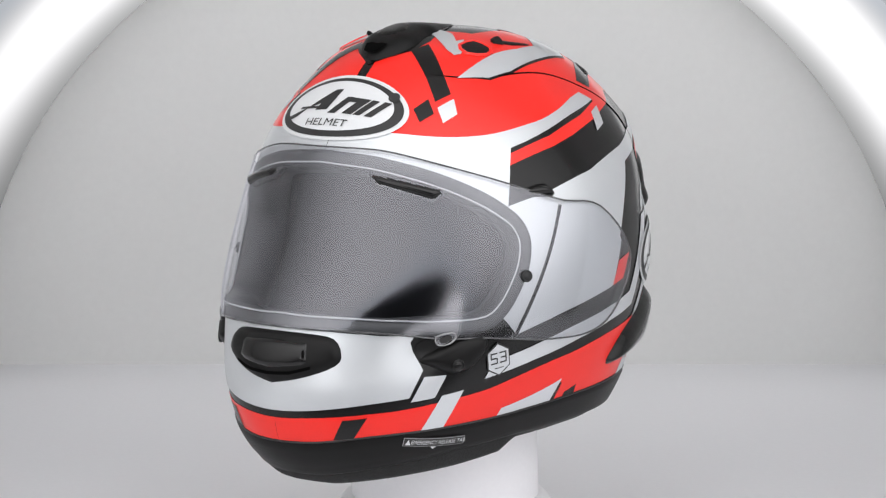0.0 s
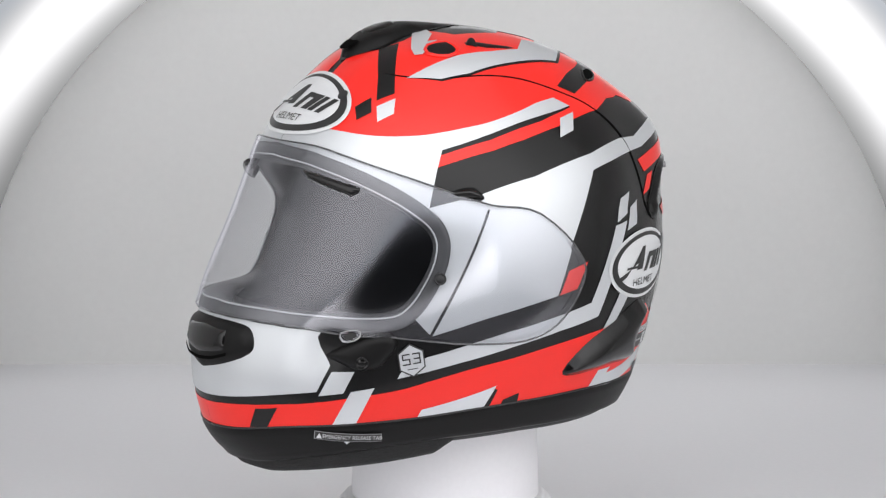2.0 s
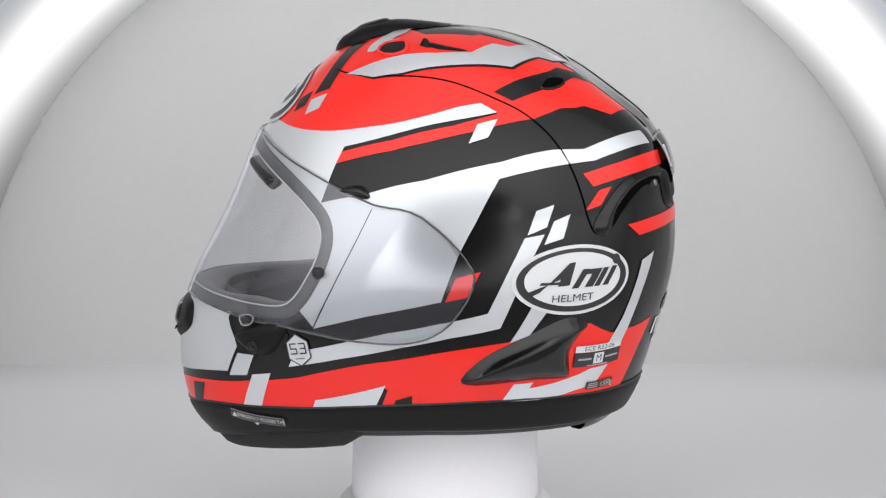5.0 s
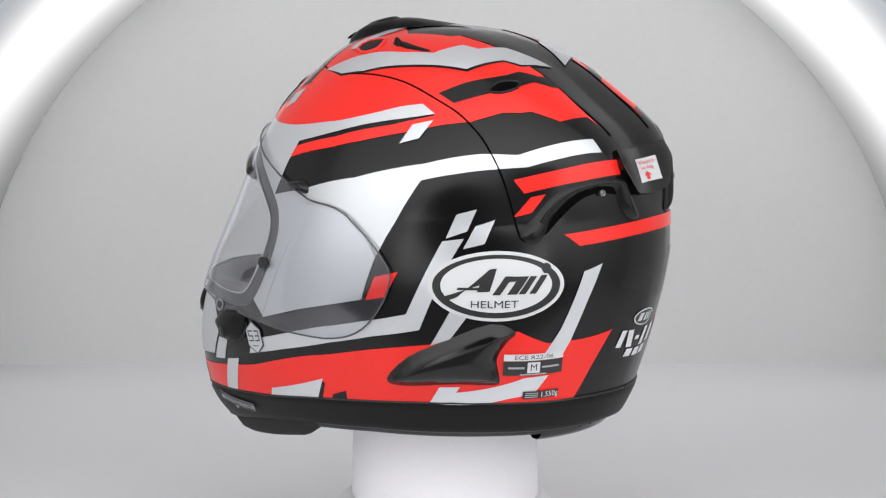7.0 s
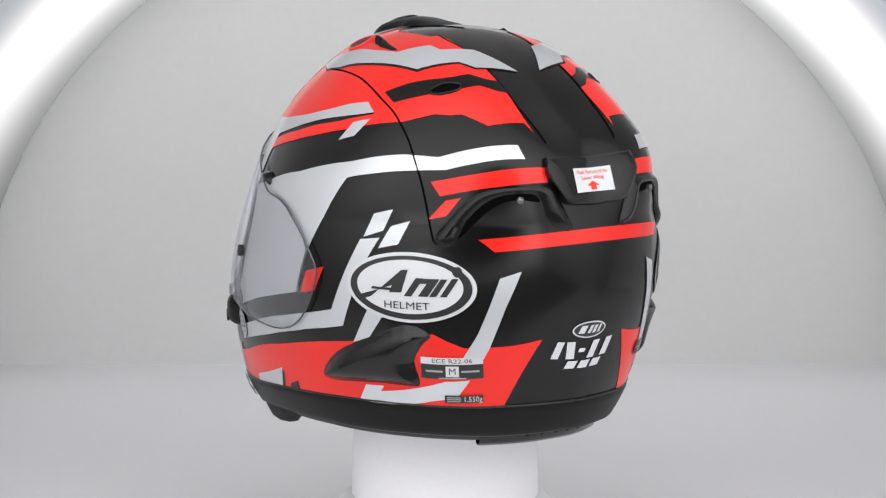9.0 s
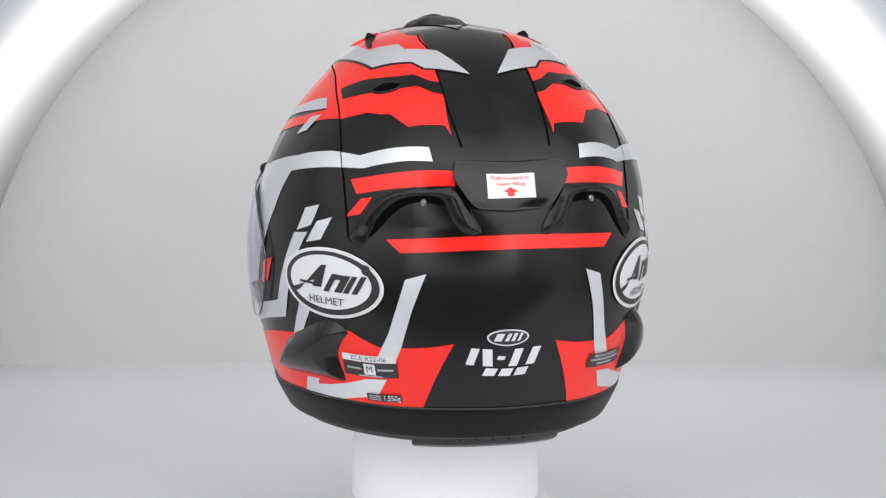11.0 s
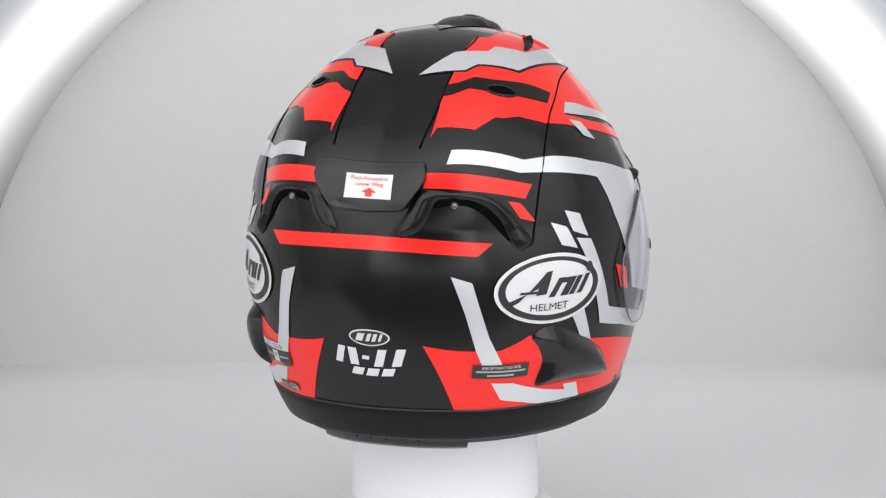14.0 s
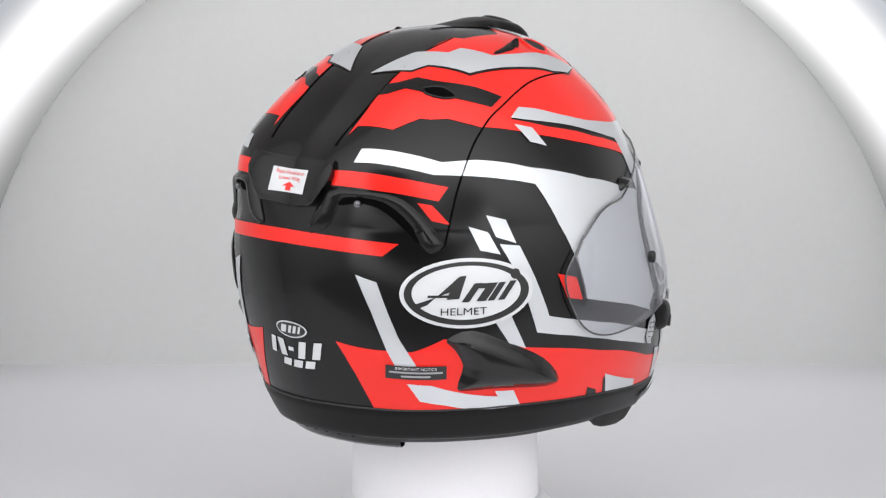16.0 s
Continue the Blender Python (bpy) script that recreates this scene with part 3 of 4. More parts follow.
OUT["hole"] = [(134.4, 46.8), (139.3, 49.2), (146.1, 48.4), (145.1, 46.4), (138.8, 45.6)]
OUT["topvent"] = [(53.1, 62.9), (51.2, 67.1), (64.3, 69.4), (70.9, 64.9), (64.9, 62.1)]
OUT["slot"] = [(78.3, 67.4), (84, 69.3), (107.4, 64.7), (105.5, 63.7)]
OUT["brow_vent"] = [(15.7, 23.7), (37.1, 19.8), (37.8, 18.2), (34.7, 16.3), (19.1, 20.4)]
OUT["low_k2"] = [(79.0, -39.0), (84.5, -37.8), (84.2, -40.2), (78.2, -40.4)]
OUT["low_k3"] = [(75.2, -35.2), (76.8, -36.2), (74.3, -40.2), (72.3, -40.2)]
# the long paint edges run in even curves between their corners
OUT["red_low"] = smooth_line(OUT["red_low"][:10], 3) + OUT["red_low"][10:17] + smooth_line(OUT["red_low"][17:], 3)
OUT["red_top"] = smooth_line(OUT["red_top"][:11], 3) + OUT["red_top"][11:]
OUT["silver_side"] = smooth_line(OUT["silver_side"][:11], 3) + smooth_line(OUT["silver_side"][11:16], 3) + OUT["silver_side"][16:]
OUT["chin_silver"] = smooth_line(OUT["chin_silver"][:5], 3) + OUT["chin_silver"][5:]
RIM = [(0, -32.5), (6.1, -32.7), (20.2, -33.7), (38.5, -37.1), (53.4, -39.3), (70.5, -40.3), (87.6, -40.3), (111.8, -39.1), (147, -37.2), (157.9, -36.4), (171, -35.7), (180, -35.5)]


def rim_at(az):
    a = np.abs((np.asarray(az, float) + 180) % 360 - 180)
    return np.interp(a, [r[0] for r in RIM], [r[1] for r in RIM])


helmet = tagged(new("motorcycle_helmet"), "red, silver and black full-face motorcycle helmet with clear visor", "helmet")
EYEPORT = both_sides(smooth_line(OUT["eyeport"], 3))


def skin(name, scale, mat, hole, parent, label="", low=0.0, rows=84, cols=264):
    """The helmet's form as a closed cap with the eye opening left out."""
    az = np.linspace(-180, 180, cols, endpoint=False)
    v, faces = [], []
    for i in range(rows + 1):
        k = i / rows
        el = 89.5 * (1 - k) + (rim_at(az) + low) * k
        v.append(np.stack([az, el], -1))
    g = np.concatenate(v)
    p, n = form(ways(g))
    p = CENTRE + (p - CENTRE) * scale
    for i in range(rows):
        for j in range(cols):
            faces.append([i * cols + j, (i + 1) * cols + j, (i + 1) * cols + (j + 1) % cols, i * cols + (j + 1) % cols])
    mid = np.array([g[f[0]] + (g[f[1]] - g[f[0]]) / 2 + (180.0 / cols, 0) for f in faces])
    faces = [f for f, out in zip(faces, inside(mid, hole)) if not out]
    faces.append([j for j in range(cols)])
    return from_arrays(name, p, faces, mat, parent, label, n if scale == 1 else None)


shell = skin("shell", 1.0, BLACK, EYEPORT, helmet, "satin black painted shell")
skin("liner", 0.86, LINING, [(a * 1.01, e * 1.02) for a, e in EYEPORT], helmet, "grey foam lining", low=-4, rows=42, cols=132)


def loop(name, rings, mat, parent, label="", closed=True):
    """Skin between rows of points of equal length."""
    n, v, faces = len(rings[0]), np.concatenate(rings), []
    for i in range(len(rings) - 1):
        for j in range(n if closed else n - 1):
            faces.append([i * n + j, (i + 1) * n + j, (i + 1) * n + (j + 1) % n, i * n + (j + 1) % n])
    return from_arrays(name, v, faces, mat, parent, label)


def eye_trim():
    line = smooth_line(EYEPORT, 2, closed=True)
    p, n = form(ways(line))
    t = unit(np.roll(p, -1, 0) - np.roll(p, 1, 0))
    out = np.cross(n, t)
    if ((p - p.mean(0)) * out).sum() < 0:
        out = -out
    row = lambda o, h: p + out * o + n * h
    loop("eyeport_trim", [row(0.003, 0.0002), row(0.0025, 0.0012), row(0.0, 0.0016), row(-0.006, 0.0006), row(-0.0075, -0.002), row(-0.008, -0.008), row(-0.006, -0.020), row(0.004, -0.026)], SEAL, helmet, "grey rubber trim round the eye opening")
    # thin pale bead in the trim, whitened to hold the trim's highlights too
    b = row(-0.0062, 0.0012)
    rings = [b + out * 0.0006 * math.cos(a) + n * 0.0006 * math.sin(a) for a in np.linspace(0, 2 * math.pi, 7)]
    loop("trim_bead", rings, BEAD, helmet, "thin pale bead in the eye opening trim")


eye_trim()


def bottom_trim():
    az = np.linspace(-180, 180, 200, endpoint=False)
    rim = rim_at(az)
    a = np.abs(az)
    low = np.interp(a, [0, 8, 25, 40, 60, 90, 130, 155, 180], [0.1000, 0.1005, 0.1075, 0.1135, 0.1180, 0.1205, 0.1205, 0.1200, 0.1210])
    top, _ = form(ways(np.stack([az, rim], -1)))
    rows = []
    for k in np.linspace(0, 1, 8):
        z = top[:, 2] * (1 - k) + low * k
        el = rim.copy()
        for _ in range(12):
            p, n = form(ways(np.stack([az, el], -1)))
            el += np.degrees((z - p[:, 2]) / 0.16)
        lift = 0.0003 if k == 0 else 0.0016 - 0.001 * k
        rows.append(p + n * lift)
    last = rows[-1]
    for s, dz in ((0.985, -0.003), (0.955, -0.0045), (0.92, -0.003), (0.88, 0.003), (0.75, 0.012), (0.42, 0.016)):
        rows.append(np.stack([last[:, 0] * s, last[:, 1] * s, last[:, 2] + dz], -1))
    loop("bottom_trim", rows, BLACK_PLASTIC, helmet, "matt black edge trim")
    sel = np.abs(az) < 74
    front = last[sel]
    fade = np.clip((74 - np.abs(az[sel])) / 18, 0, 1)[:, None]
    down = np.interp(np.abs(az[sel]), [0, 40, 74], [0.013, 0.018, 0.015])[:, None]
    rows = [front * (s, s, 1) + np.array([0, 0, 1.0]) * (0.002 - down * k * fade) for s, k in ((0.975, 0.0), (0.96, 0.45), (0.93, 0.85), (0.90, 1.0), (0.86, 0.95), (0.84, 0.5))]
    loop("chin_curtain", rows, MESH_CLOTH, helmet, "black mesh chin curtain", closed=False)
    rows = [last * (s, s, 1) + (0, 0, dz) for s, dz in ((0.95, 0.002), (0.93, -0.005), (0.90, -0.008), (0.86, -0.008), (0.80, 0.002))]
    loop("neck_lining", rows, RUBBER, helmet, "black neck lining")
    sel = np.roll(np.abs(az) > 152, 100)
    back = np.roll(last, 100, 0)[sel]
    rows = [back * (s, s, 1) + (0, 0, dz) for s, dz in ((0.93, 0.0), (0.90, -0.010), (0.87, -0.0125), (0.82, -0.012), (0.78, -0.004))]
    roll = loop("neck_roll", rows, GLOSS_PLASTIC, helmet, "black plastic neck guard with slots", closed=False)
    for k in range(-2, 3):
        foot = back[np.argmin(np.abs(back[:, 0] - 0.0125 * k))] * (0.915, 0.915, 1)
        bm = bmesh.new()
        box(bm, (0.0016, 0.002, 0.004), pose(foot[0], foot[1], foot[2] - 0.0050 - BASE), 0.0003)
        link("rib", bm, BLACK_PLASTIC, roll)


bottom_trim()

# ---- paint: black ground, then red and silver fields, stripes on top ----
for key, mat, up, name in (
        ("red_top", RED, 0.0003, "red_panel"), ("silver_side", SILVER, 0.0005, "silver_panel"), ("red_low", RED, 0.0003, "red_panel"),
        ("red2", RED, 0.0004, "red_stripe"), ("w1", SILVER, 0.0005, "silver_block"),
        ("low_w", SILVER, 0.0006, "silver_block"), ("low_w2", SILVER, 0.0006, "silver_block"), ("low_k", BLACK, 0.0006, "black_block"), ("low_k2", BLACK, 0.0005, "black_block"), ("low_k3", BLACK, 0.0005, "black_block"),
        ("tail", SILVER, 0.0006, "silver_stripe"), ("tall", SILVER, 0.0008, "silver_stripe"), ("angle", SILVER, 0.0006, "silver_stripe"),
        ("q1", SILVER, 0.0004, "silver_block"), ("q2", SILVER, 0.0004, "silver_block"), ("under", SILVER, 0.0006, "silver_stripe"),
        ("redblock", RED, 0.0006, "red_block"), ("wq", SILVER, 0.0008, "silver_block"), ("patch", SILVER, 0.0009, "silver_block"),
        ("bandk", BLACK, 0.0005, "black_line"), ("band", SILVER, 0.0007, "silver_stripe"), ("bar", BLACK, 0.0006, "black_stripe"),
        ("rs", RED, 0.0004, "red_stripe"), ("rt", RED, 0.0004, "red_block"), ("arm", BLACK, 0.0006, "black_stripe"),
        ("k1", BLACK, 0.0006, "black_block"), ("k2", SILVER, 0.0006, "silver_block")):
    patch(name, OUT[key], mat, shell, up)
patch("silver_panel", both_sides(OUT["chin_silver"]), SILVER, shell, 0.0005, twin=False)
patch("red_stripe", both_sides(OUT["ru"]), RED, shell, 0.0006, twin=False)
patch("black_panel", both_sides(OUT["ventbase"] + [(55, 82), (180, 82)]), BLACK, shell, 0.0006, twin=False)
bead("seam", smooth_line(OUT["seam"], 3), 0.0007, SHADE_AND_SEAM, shell, 0.0002, flat=0.7)
bead("seam", smooth_line(OUT["ridge"], 3), 0.0007, SHADE_AND_SEAM, shell, 0.0002, flat=0.7)
bead("seam", smooth_line(OUT["inner_line"], 3), 0.0007, SHADE_AND_SEAM, shell, 0.0002, flat=0.7)


bead("rim_seam", [(a, e + 0.15) for a, e in smooth_line(RIM, 4)], 0.0007, BLACK_INK, shell, 0.0006)


def rimmed(name, line, mat, radius=0.0009):
    bead(name, smooth_line(line, 2, closed=True), radius, mat, shell, 0.0004, closed=True, sides=6)


# ---- visor and its fittings ----
patch("visor_pod", OUT["pod_plate"], SILVER, helmet, 0.0022, label="silver painted visor pivot cover", step=0.02)
# Dark bead standing in for the shaded gap at the pod's front step.
bead("pod_gap_shade", smooth_line([OUT["pod"][0], OUT["pod"][-1], OUT["pod"][-2], OUT["pod"][-3]], 5), 0.0016, SHADE_AND_SEAM, helmet, 0.0002, flat=0.9)
VISOR = both_sides(smooth_line(OUT["visor"], 2))
visor = patch("visor", VISOR, CLEAR, helmet, 0.0035, twin=False, label="clear tinted plastic visor, closed")[0]
bead("visor_edge", VISOR, 0.0007, EDGE, visor, 0.0032, twin=False, closed=True, sides=6)


def puff(h, reach):
    return lambda d, p: h * (1 - np.exp(-d / reach)) + 0.0004


patch("brow_vent", OUT["brow_vent"], GLOSS_PLASTIC, helmet, puff(0.0062, 0.0015), label="black visor vent slider", step=0.012, skirt=0.003)
# Black patch that paints in the dark reflection and shade of the lever's hollow.
patch("lever_hollow_shade", smooth_line(OUT["chinrecess"], 2, closed=True), BLACK, shell, 0.0008, step=0.02)
made = patch("lever", smooth_line(OUT["lever"], 2, closed=True), BLACK_PLASTIC, helmet, puff(0.0065, 0.002), label="black visor lock lever", step=0.012)


def disc(name, az, el, r, lift, height, mat, parent, label="", twin=True):
    """A low round boss standing on the form."""
    for side in ((1, -1) if twin else (1,)):
        p, right, up, n = frame_at(side * az, el)
        bm = bmesh.new()
        lathe(bm, [(0.0001, height), (r * 0.55, height), (r * 0.62, height * 0.75), (r * 0.78, height * 0.75), (r * 0.85, height), (r * 0.95, height * 0.95), (r, height * 0.75), (r, -0.001)], 20)
        q = p + n * lift
        m = Matrix(((right[0], up[0], n[0], q[0]), (right[1], up[1], n[1], q[1]), (right[2], up[2], n[2], q[2] - BASE), (0, 0, 0, 1)))
        bmesh.ops.transform(bm, matrix=m, verts=bm.verts[:])
        link(name, bm, mat, parent[0 if side > 0 else 1] if isinstance(parent, (list, tuple)) else parent, label)


disc("button", 39.7, -22.8, 0.0042, 0.0066, 0.0008, GLOSS_PLASTIC, made)
disc("pivot_pin", 59.3, -4.4, 0.0040, 0.0036, 0.0018, RUBBER, helmet, "black visor pin")
patch("visor_tab", smooth_line(OUT["tab"], 2, closed=True), CLEAR, visor, 0.0045, step=0.02, skirt=0.002)
bead("tab_rim", smooth_line(OUT["tab"], 2, closed=True), 0.0004, GREY_INK, visor, 0.0044, closed=True, sides=6)
patch("tab_hole", smooth_line(OUT["tabhole"], 2, closed=True), BLACK_INK, visor, 0.0048, step=0.02)
made = patch("fin", smooth_line(OUT["fin"], 3, closed=True), GLOSS_PLASTIC, helmet, lambda d, p: 0.0004 + 0.0085 * (1 - np.exp(-(d / 0.0055) ** 1.3)), label="smoked black side duct fin", step=0.006)
patch("visor_stop", smooth_line(grown(OUT["knob"], 1.45), 2, closed=True), GLOSS_PLASTIC, helmet, puff(0.0065, 0.003), step=0.01, label="black visor stop")
# The shade inside the exhaust hole is a flat black patch.
patch("exhaust_hole_shade", smooth_line(OUT["hole"], 3, closed=True), SHADE_AND_SEAM, shell, 0.0010)
rimmed("hole_rim", OUT["hole"], BLACK, 0.0010)
patch("intake", smooth_line(OUT["topvent"], 3, closed=True), BLACK_PLASTIC, shell, 0.0012)
rimmed("intake_rim", OUT["topvent"], RED, 0.0016)
patch("slider_slot", smooth_line(OUT["slot"], 2, closed=True), BLACK_PLASTIC, shell, puff(0.0012, 0.002), step=0.012)
patch("slider_knob", OUT["slotknob"], BLACK_PLASTIC, helmet, puff(0.006, 0.0015), step=0.008, label="black vent slider knob")

# ---- chin vent ----
chin = patch("chin_vent", both_sides(smooth_line([(0, -13.2), (8, -13.5), (13.3, -14.5), (15.1, -17.3), (13.9, -19.3), (7.6, -20.9), (0, -22.0)], 3)), BLACK_PLASTIC, helmet, puff(0.0045, 0.002), twin=False, step=0.014, label="black chin vent")[0]
patch("vent_shutter", both_sides([(0, -14.4), (5, -14.6), (8.6, -15.0), (9.0, -19.0), (5, -19.7), (0, -20.0)]), GLOSS_PLASTIC, chin, puff(0.0064, 0.0010), twin=False, step=0.012)
# Dark of the slit below the shutter, painted as a flat black strip.
patch("vent_slit_shade", both_sides([(0, -20.1), (5, -19.9), (9.2, -19.1), (9.2, -19.6), (5, -20.4), (0, -20.6)]), SHADE_AND_SEAM, chin, 0.0052, twin=False, step=0.02)

# ---- top vent: a scoop that rises from its tip and dies out on the crown ----
def scoop(d, p):
    rise = np.interp(p[:, 1], [-0.004, 0.012, 0.032, 0.055, 0.085], [0.0, 0.0025, 0.0062, 0.0075, 0.0040])
    return 0.0006 + rise * (1 - np.exp(-d / 0.004))


top = patch("top_vent", both_sides(smooth_line(OUT["vent_body"] + [(36, 77), (60, 83.5), (180, 88.5)], 3)), BLACK_PLASTIC, helmet, scoop, twin=False, step=0.014, label="black scoop vent on the crown")[0]
patch("vent_slider", both_sides([(0, 66), (9, 67), (12, 71), (8, 75), (0, 76)]), GLOSS_PLASTIC, top, lambda d, p: 0.0062 + 0.0028 * (1 - np.exp(-d / 0.0015)), twin=False, step=0.014)
# Inner shade of the scoop's mouth, laid on as a flat black patch.
patch("vent_mouth_shade", both_sides([(0, 59.6), (4, 60.2), (7.5, 63.2), (3.5, 63.8), (0, 63.4)]), SHADE_AND_SEAM, top, 0.0066, twin=False, step=0.014)

# ---- rear: duct arches, the shade painted under them, spoiler ----
# Flat black crescent painted as the shadow below each arch.
patch("duct_shade", smooth_line(OUT["arch_shade"], 2, closed=True), SHADE_AND_SEAM, shell, 0.0007, step=0.02)
patch("duct_arch", smooth_line(OUT["ear"], 2, closed=True), BLACK, helmet, puff(0.0056, 0.0045), label="satin black rear duct arch", step=0.0065, skirt=0.003)
disc("duct_pin", 159.1, 15.5, 0.0022, 0.0005, 0.003, STEEL, helmet, "dark steel duct pin")


def flap(d, p):
    el = np.degrees(np.arctan2(p[:, 2] - CENTRE[2], np.hypot(p[:, 0], p[:, 1])))
    out = np.clip(np.abs(p[:, 0]) / 0.038, 0, 1.1) ** 2
    return 0.0010 + (0.0010 + 0.0060 * out) * np.clip((26.5 - el) / 10.0, 0.1, 1.1) + 0.0010 * (1 - np.exp(-d / 0.004))


spoiler = patch("spoiler", both_sides([OUT["spoil2"][-1]] + smooth_line(OUT["spoil2"][:-1], 2)), GLOSS_PLASTIC, helmet, flap, twin=False, step=0.010, skirt=0.007, label="smoked black rear spoiler flap")[0]


# ---- badges and stickers ----
def stamp(name, corners, mat, parent, at, lift, label=""):
    v, f = shape(corners)
    return wrapped(name, v, f, mat, parent, at, lift, label)


def line_of_text(name, body, size, x, y, mat, parent, at, lift, stretch=1.0):
    v, f = written(body, size, x, y, stretch)
    return wrapped(name, v, f, mat, parent, at, lift)


def badge(at, a, b, label, word=True):
    """An oval badge: white rim, black ring, white field, leaning black strokes in place of the maker's lettering."""
    base = stamp("badge", oval(a, b), WHITE_INK, helmet, at, 0.0011, label)
    stamp("ring", oval(a * 0.93, b * 0.90), BLACK_INK, base, at, 0.0014)
    stamp("field", oval(a * 0.80, b * 0.76, y=b * 0.03, x=-a * 0.01), WHITE_INK, base, at, 0.0017)
    strokes = ([(-0.78, -0.30), (-0.70, -0.40), (-0.58, -0.30), (-0.12, 0.50), (-0.02, 0.52), (-0.12, -0.12), (-0.30, -0.14), (-0.26, 0.06)],
               rect(0.11, 0.52, 0.06, 0.04, 0.35), rect(0.16, 0.14, 0.20, 0.22, 0.3), rect(0.14, 0.50, 0.28, 0.04, 0.35),
               rect(0.10, 0.50, 0.42, 0.04, 0.35), rect(0.10, 0.52, 0.58, 0.05, 0.35), rect(0.42, 0.07, -0.36, -0.05, 0.3))
    for s in strokes:
        stamp("stroke", [(x * a, y * b) for x, y in s], BLACK_INK, base, at, 0.0020)
    stamp("dot", oval(a * 0.075, b * 0.15, 18, a * 0.70, b * 0.50), BLACK_INK, base, at, 0.0020)
    if word:
        line_of_text("lettering", "HELMET", b * 0.30, -a * 0.05, -b * 0.50, BLACK_INK, base, at, 0.0020, 1.25)


badge((-3.0, 42.7), 0.0580, 0.0268, "white oval badge with black ring on the brow")
badge((132, -6.4), 0.0465, 0.0235, "white oval badge with black ring on the side")
badge((-132, -6.4), 0.0465, 0.0235, "white oval badge with black ring on the side")

# small rear badge and the model name as plain bars
at = (180.0, -17)
mark = stamp("badge", oval(0.0143, 0.0060, 40), WHITE_INK, helmet, at, 0.0006, "small white oval badge on the black rear")
stamp("field", oval(0.0130, 0.0050, 40), BLACK_INK, mark, at, 0.0008)
for k, w in ((-0.006, 0.005), (0.000, 0.0025), (0.0040, 0.0025), (0.0080, 0.0018)):
    stamp("stroke", rect(w, 0.0055, k, 0.0003, 0.4), WHITE_INK, mark, at, 0.0010)
at = (180.0, -22.3)
for k, w, h, lean in ((-0.0225, 0.0055, 0.0125, 0.25), (-0.0125, 0.0065, 0.0125, -0.1), (-0.0035, 0.0050, 0.0028, 0.2), (0.0065, 0.0060, 0.0125, 0.3), (0.0190, 0.0065, 0.0125, 0.35)):
    stamp("name_bar", rect(w, h, k, 0.0, lean), WHITE_INK, helmet, at, 0.0006)
for k in (-0.0100, 0.0005, 0.0110):
    stamp("name_bar", rect(0.0080, 0.0055, k, -0.0105, 0.4), WHITE_INK, helmet, at, 0.0006)

# hexagon stickers by the visor levers
for side in (1, -1):
    at = (side * 51.5, -24.5, side * 8.0)
    hexagon = [(0.0105 * math.sin(k * math.pi / 3) * 0.95, 0.0118 * math.cos(k * math.pi / 3)) for k in range(6)]
    tag = stamp("hexagon_sticker", [(x, y) for x, y in hexagon[::-1]], BLACK_INK, helmet, at, 0.0010, "silver hexagon sticker with black bars")
    stamp("field", [(x * 0.90, y * 0.90) for x, y in hexagon[::-1]], SILVER, tag, at, 0.0012)
    for x, y, w, h in ((-0.0034, 0.0046, 0.0052, 0.0009), (-0.0034, 0.0012, 0.0052, 0.0009), (-0.0034, -0.0022, 0.0052, 0.0009), (-0.0056, 0.0029, 0.0009, 0.0030),
                       (-0.0012, -0.0005, 0.0009, 0.0030), (0.0034, 0.0046, 0.0052, 0.0009), (0.0036, 0.0012, 0.0040, 0.0009), (0.0034, -0.0022, 0.0052, 0.0009),
                       (0.0056, 0.0012, 0.0009, 0.0064), (0.0, -0.0058, 0.0070, 0.0006)):
        stamp("bar", rect(w, h, x, y), BLACK_INK, tag, at, 0.0014)

# release tab stickers on the edge trim
for side in (1, -1):
    at = (side * 33.7, -38.7, side * -4.0)
    tab = stamp("release_sticker", rect(0.0440, 0.0062), GREY_INK, helmet, at, 0.0026, "grey release tab sticker on the edge trim")
    stamp("field", rect(0.0432, 0.0054), BLACK_INK, tab, at, 0.0028)
    line_of_text("lettering", "EMERGENCY RELEASE TAB", 0.0042, 0.0030, 0.0, WHITE_INK, tab, at, 0.0030, 0.78)
    stamp("sign", [(-0.0205, -0.0020), (-0.0165, -0.0020), (-0.0185, 0.0020)], WHITE_INK, tab, at, 0.0030)
    stamp("pointer", [(-0.0020, -0.0030), (0.0, -0.0050), (0.0020, -0.0030)], WHITE_INK, tab, at, 0.0030)

# size sticker and weight sticker, left rear
at = (143.1, -25.5, 1.0)
size_tag = stamp("size_sticker", rect(0.0410, 0.0048, 0.0, 0.0012), WHITE_INK, helmet, at, 0.0012, "white and black size sticker")
line_of_text("lettering", "ECE R22-06", 0.0044, 0.0, 0.0012, BLACK_INK, size_tag, at, 0.0014, 1.25)
stamp("field", rect(0.0410, 0.0105, 0.0, -0.0066), BLACK_INK, size_tag, at, 0.0013)
stamp("square", rect(0.0086, 0.0078, 0.0, -0.0062), WHITE_INK, size_tag, at, 0.0015)
line_of_text("lettering", "M", 0.0068, 0.0, -0.0062, BLACK_INK, size_tag, at, 0.0017)
for x, y, w, h in ((-0.0118, -0.0062, 0.0110, 0.0014), (0.0118, -0.0062, 0.0120, 0.0014), (0.0, -0.0111, 0.0180, 0.0009)):
    stamp("bar", rect(w, h, x, y), GREY_INK, size_tag, at, 0.0015)
at = (146.7, -34.9, 2.0)
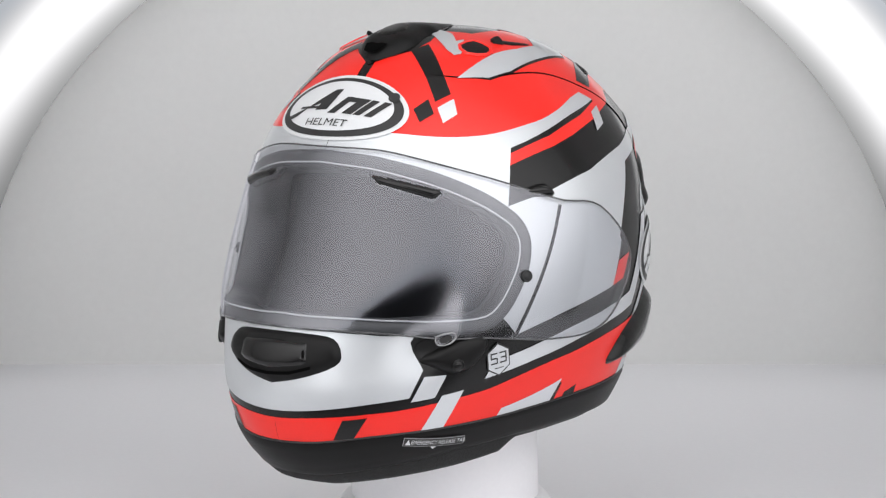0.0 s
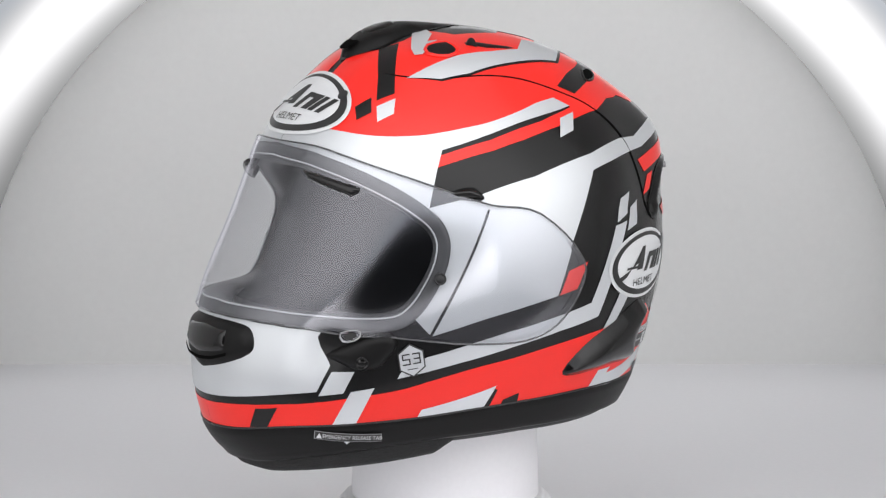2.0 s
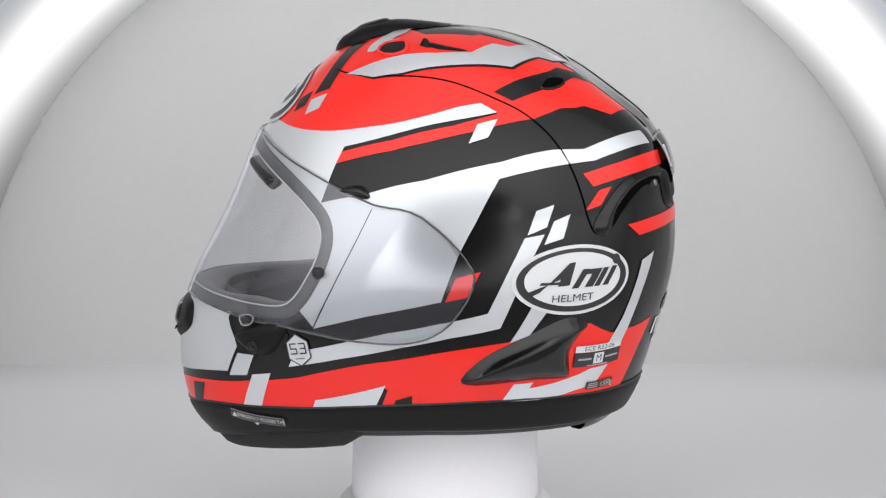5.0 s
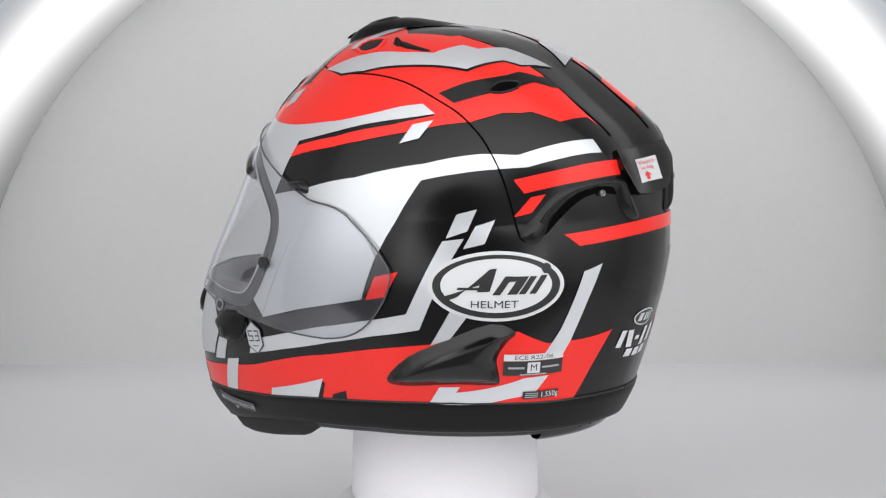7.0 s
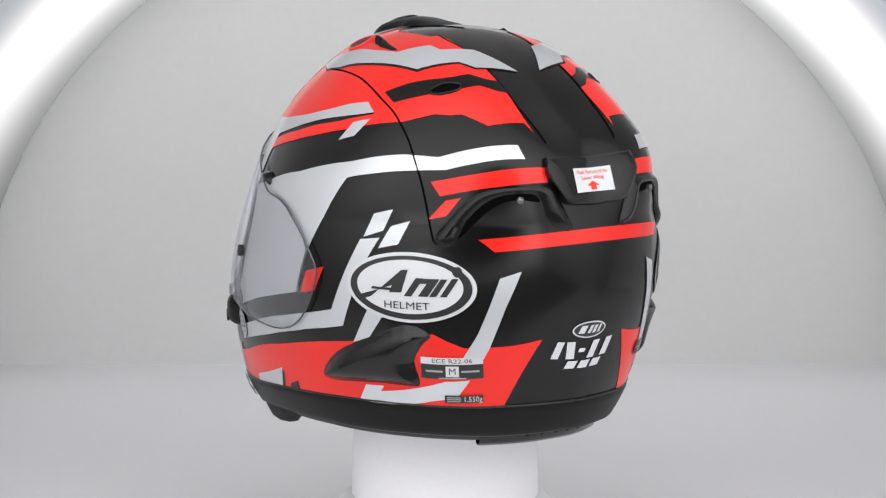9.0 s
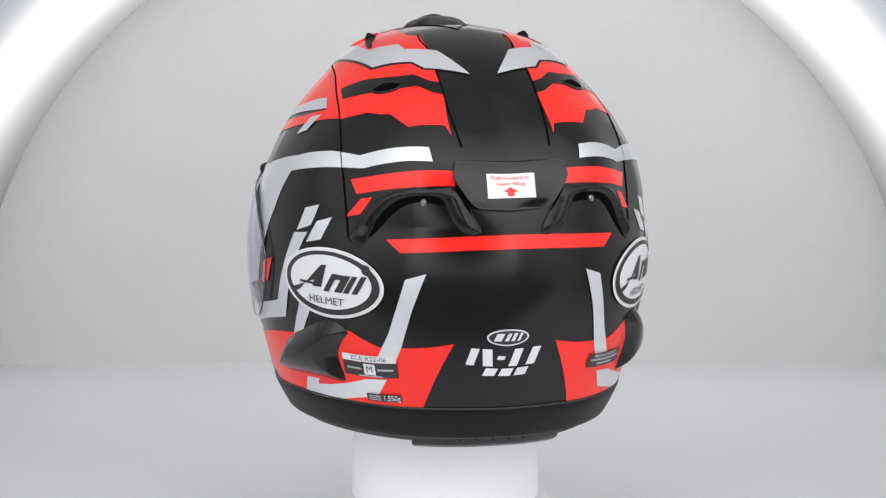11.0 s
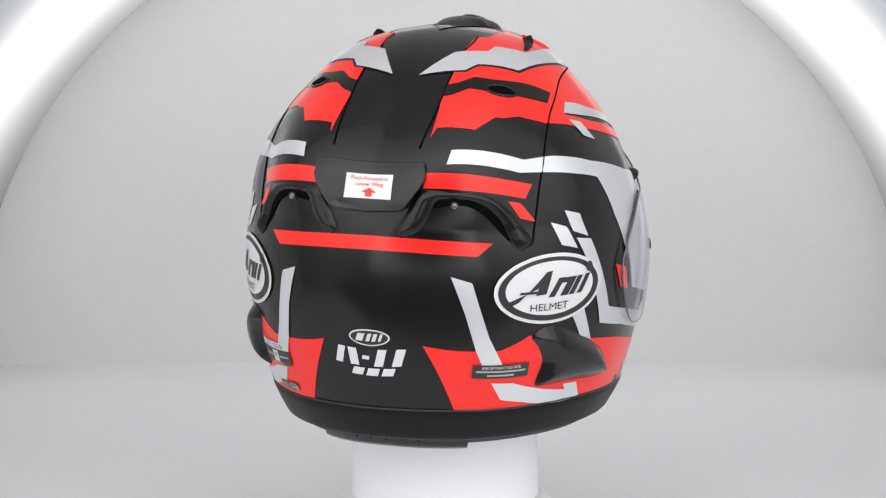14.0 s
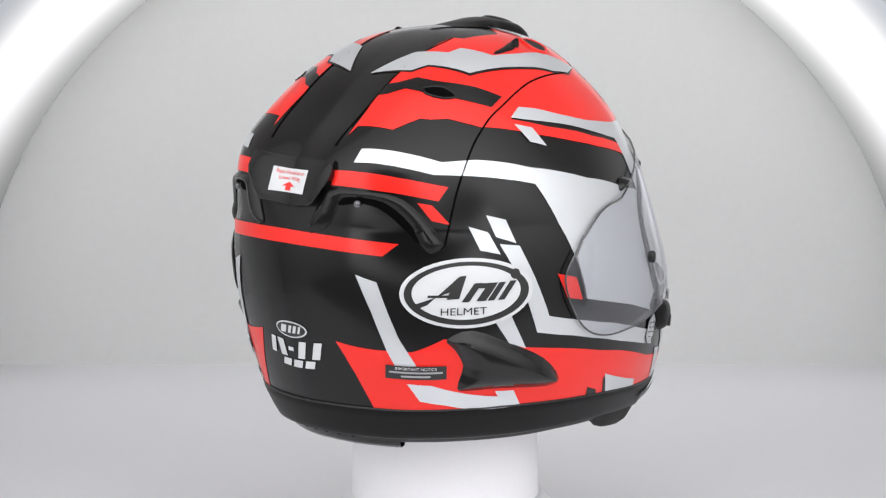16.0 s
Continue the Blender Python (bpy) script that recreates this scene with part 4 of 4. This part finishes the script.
weight_tag = stamp("weight_sticker", rect(0.0250, 0.0055), BLACK_INK, helmet, at, 0.0012, "black weight sticker")
line_of_text("lettering", "1,550g", 0.0056, 0.0058, 0.0, WHITE_INK, weight_tag, at, 0.0014, 0.85)
for y in (0.0014, 0.0, -0.0014):
    stamp("bar", rect(0.0090, 0.0007, -0.0065, y), GREY_INK, weight_tag, at, 0.0014)

# notice sticker, right rear
at = (-145.6, -27, -1.0)
note = stamp("notice_sticker", rect(0.0400, 0.0098), BLACK_INK, helmet, at, 0.0012, "black notice sticker with pale print")
line_of_text("lettering", "IMPORTANT NOTICE", 0.0030, 0.0, 0.0028, WHITE_INK, note, at, 0.0014, 0.95)
for w, y in ((0.0350, 0.0002), (0.0190, -0.0026)):
    stamp("bar", rect(w, 0.0013, 0.0, y), GREY_INK, note, at, 0.0014)

# sticker on the spoiler
at = (180.0, 19.2)
above = lambda k: (lambda s: flap(np.full(len(s), 0.01), s) + k)
push = stamp("push_sticker", rect(0.0325, 0.0160), WHITE_INK, helmet, at, above(0.0004), "white sticker with red arrow on the spoiler")
line_of_text("lettering", "Push Forward to", 0.0039, 0.0, 0.0052, RED_INK, push, at, above(0.0007), 1.0)
line_of_text("lettering", "Lower Wing", 0.0039, 0.0, 0.0014, RED_INK, push, at, above(0.0007), 1.0)
stamp("arrow", [(-0.0025, -0.0068), (0.0025, -0.0068), (0.0025, -0.0040), (0.0060, -0.0040), (0.0, -0.0008), (-0.0060, -0.0040), (-0.0025, -0.0040)], RED_INK, push, at, above(0.0007))


def motions():
    """The stand turns evenly, and the helmet with it, set a little askew on it."""
    askew = pose(0.0020, 0, CENTRE[2]) @ pose(0, 0, 0, 0, 0, -1.0) @ pose(0, 0, 0, 0, 0.9, 0) @ pose(0, 0, BASE - CENTRE[2])
    level = pose(0.0015, 0, 0.2236, 0, -0.348, 0) @ pose(0, 0, -0.2236)
    rows, under = [], []
    for k in range(17):
        turn = 143.76 - 11.605 * k
        rows.append((float(k), level @ pose(0, 0, 0, 0, 0, turn) @ askew))
        under.append((float(k), pose(0.0015, 0, 0, 0, 0, turn)))
    walk(helmet, rows)
    walk(stand, under)


motions()
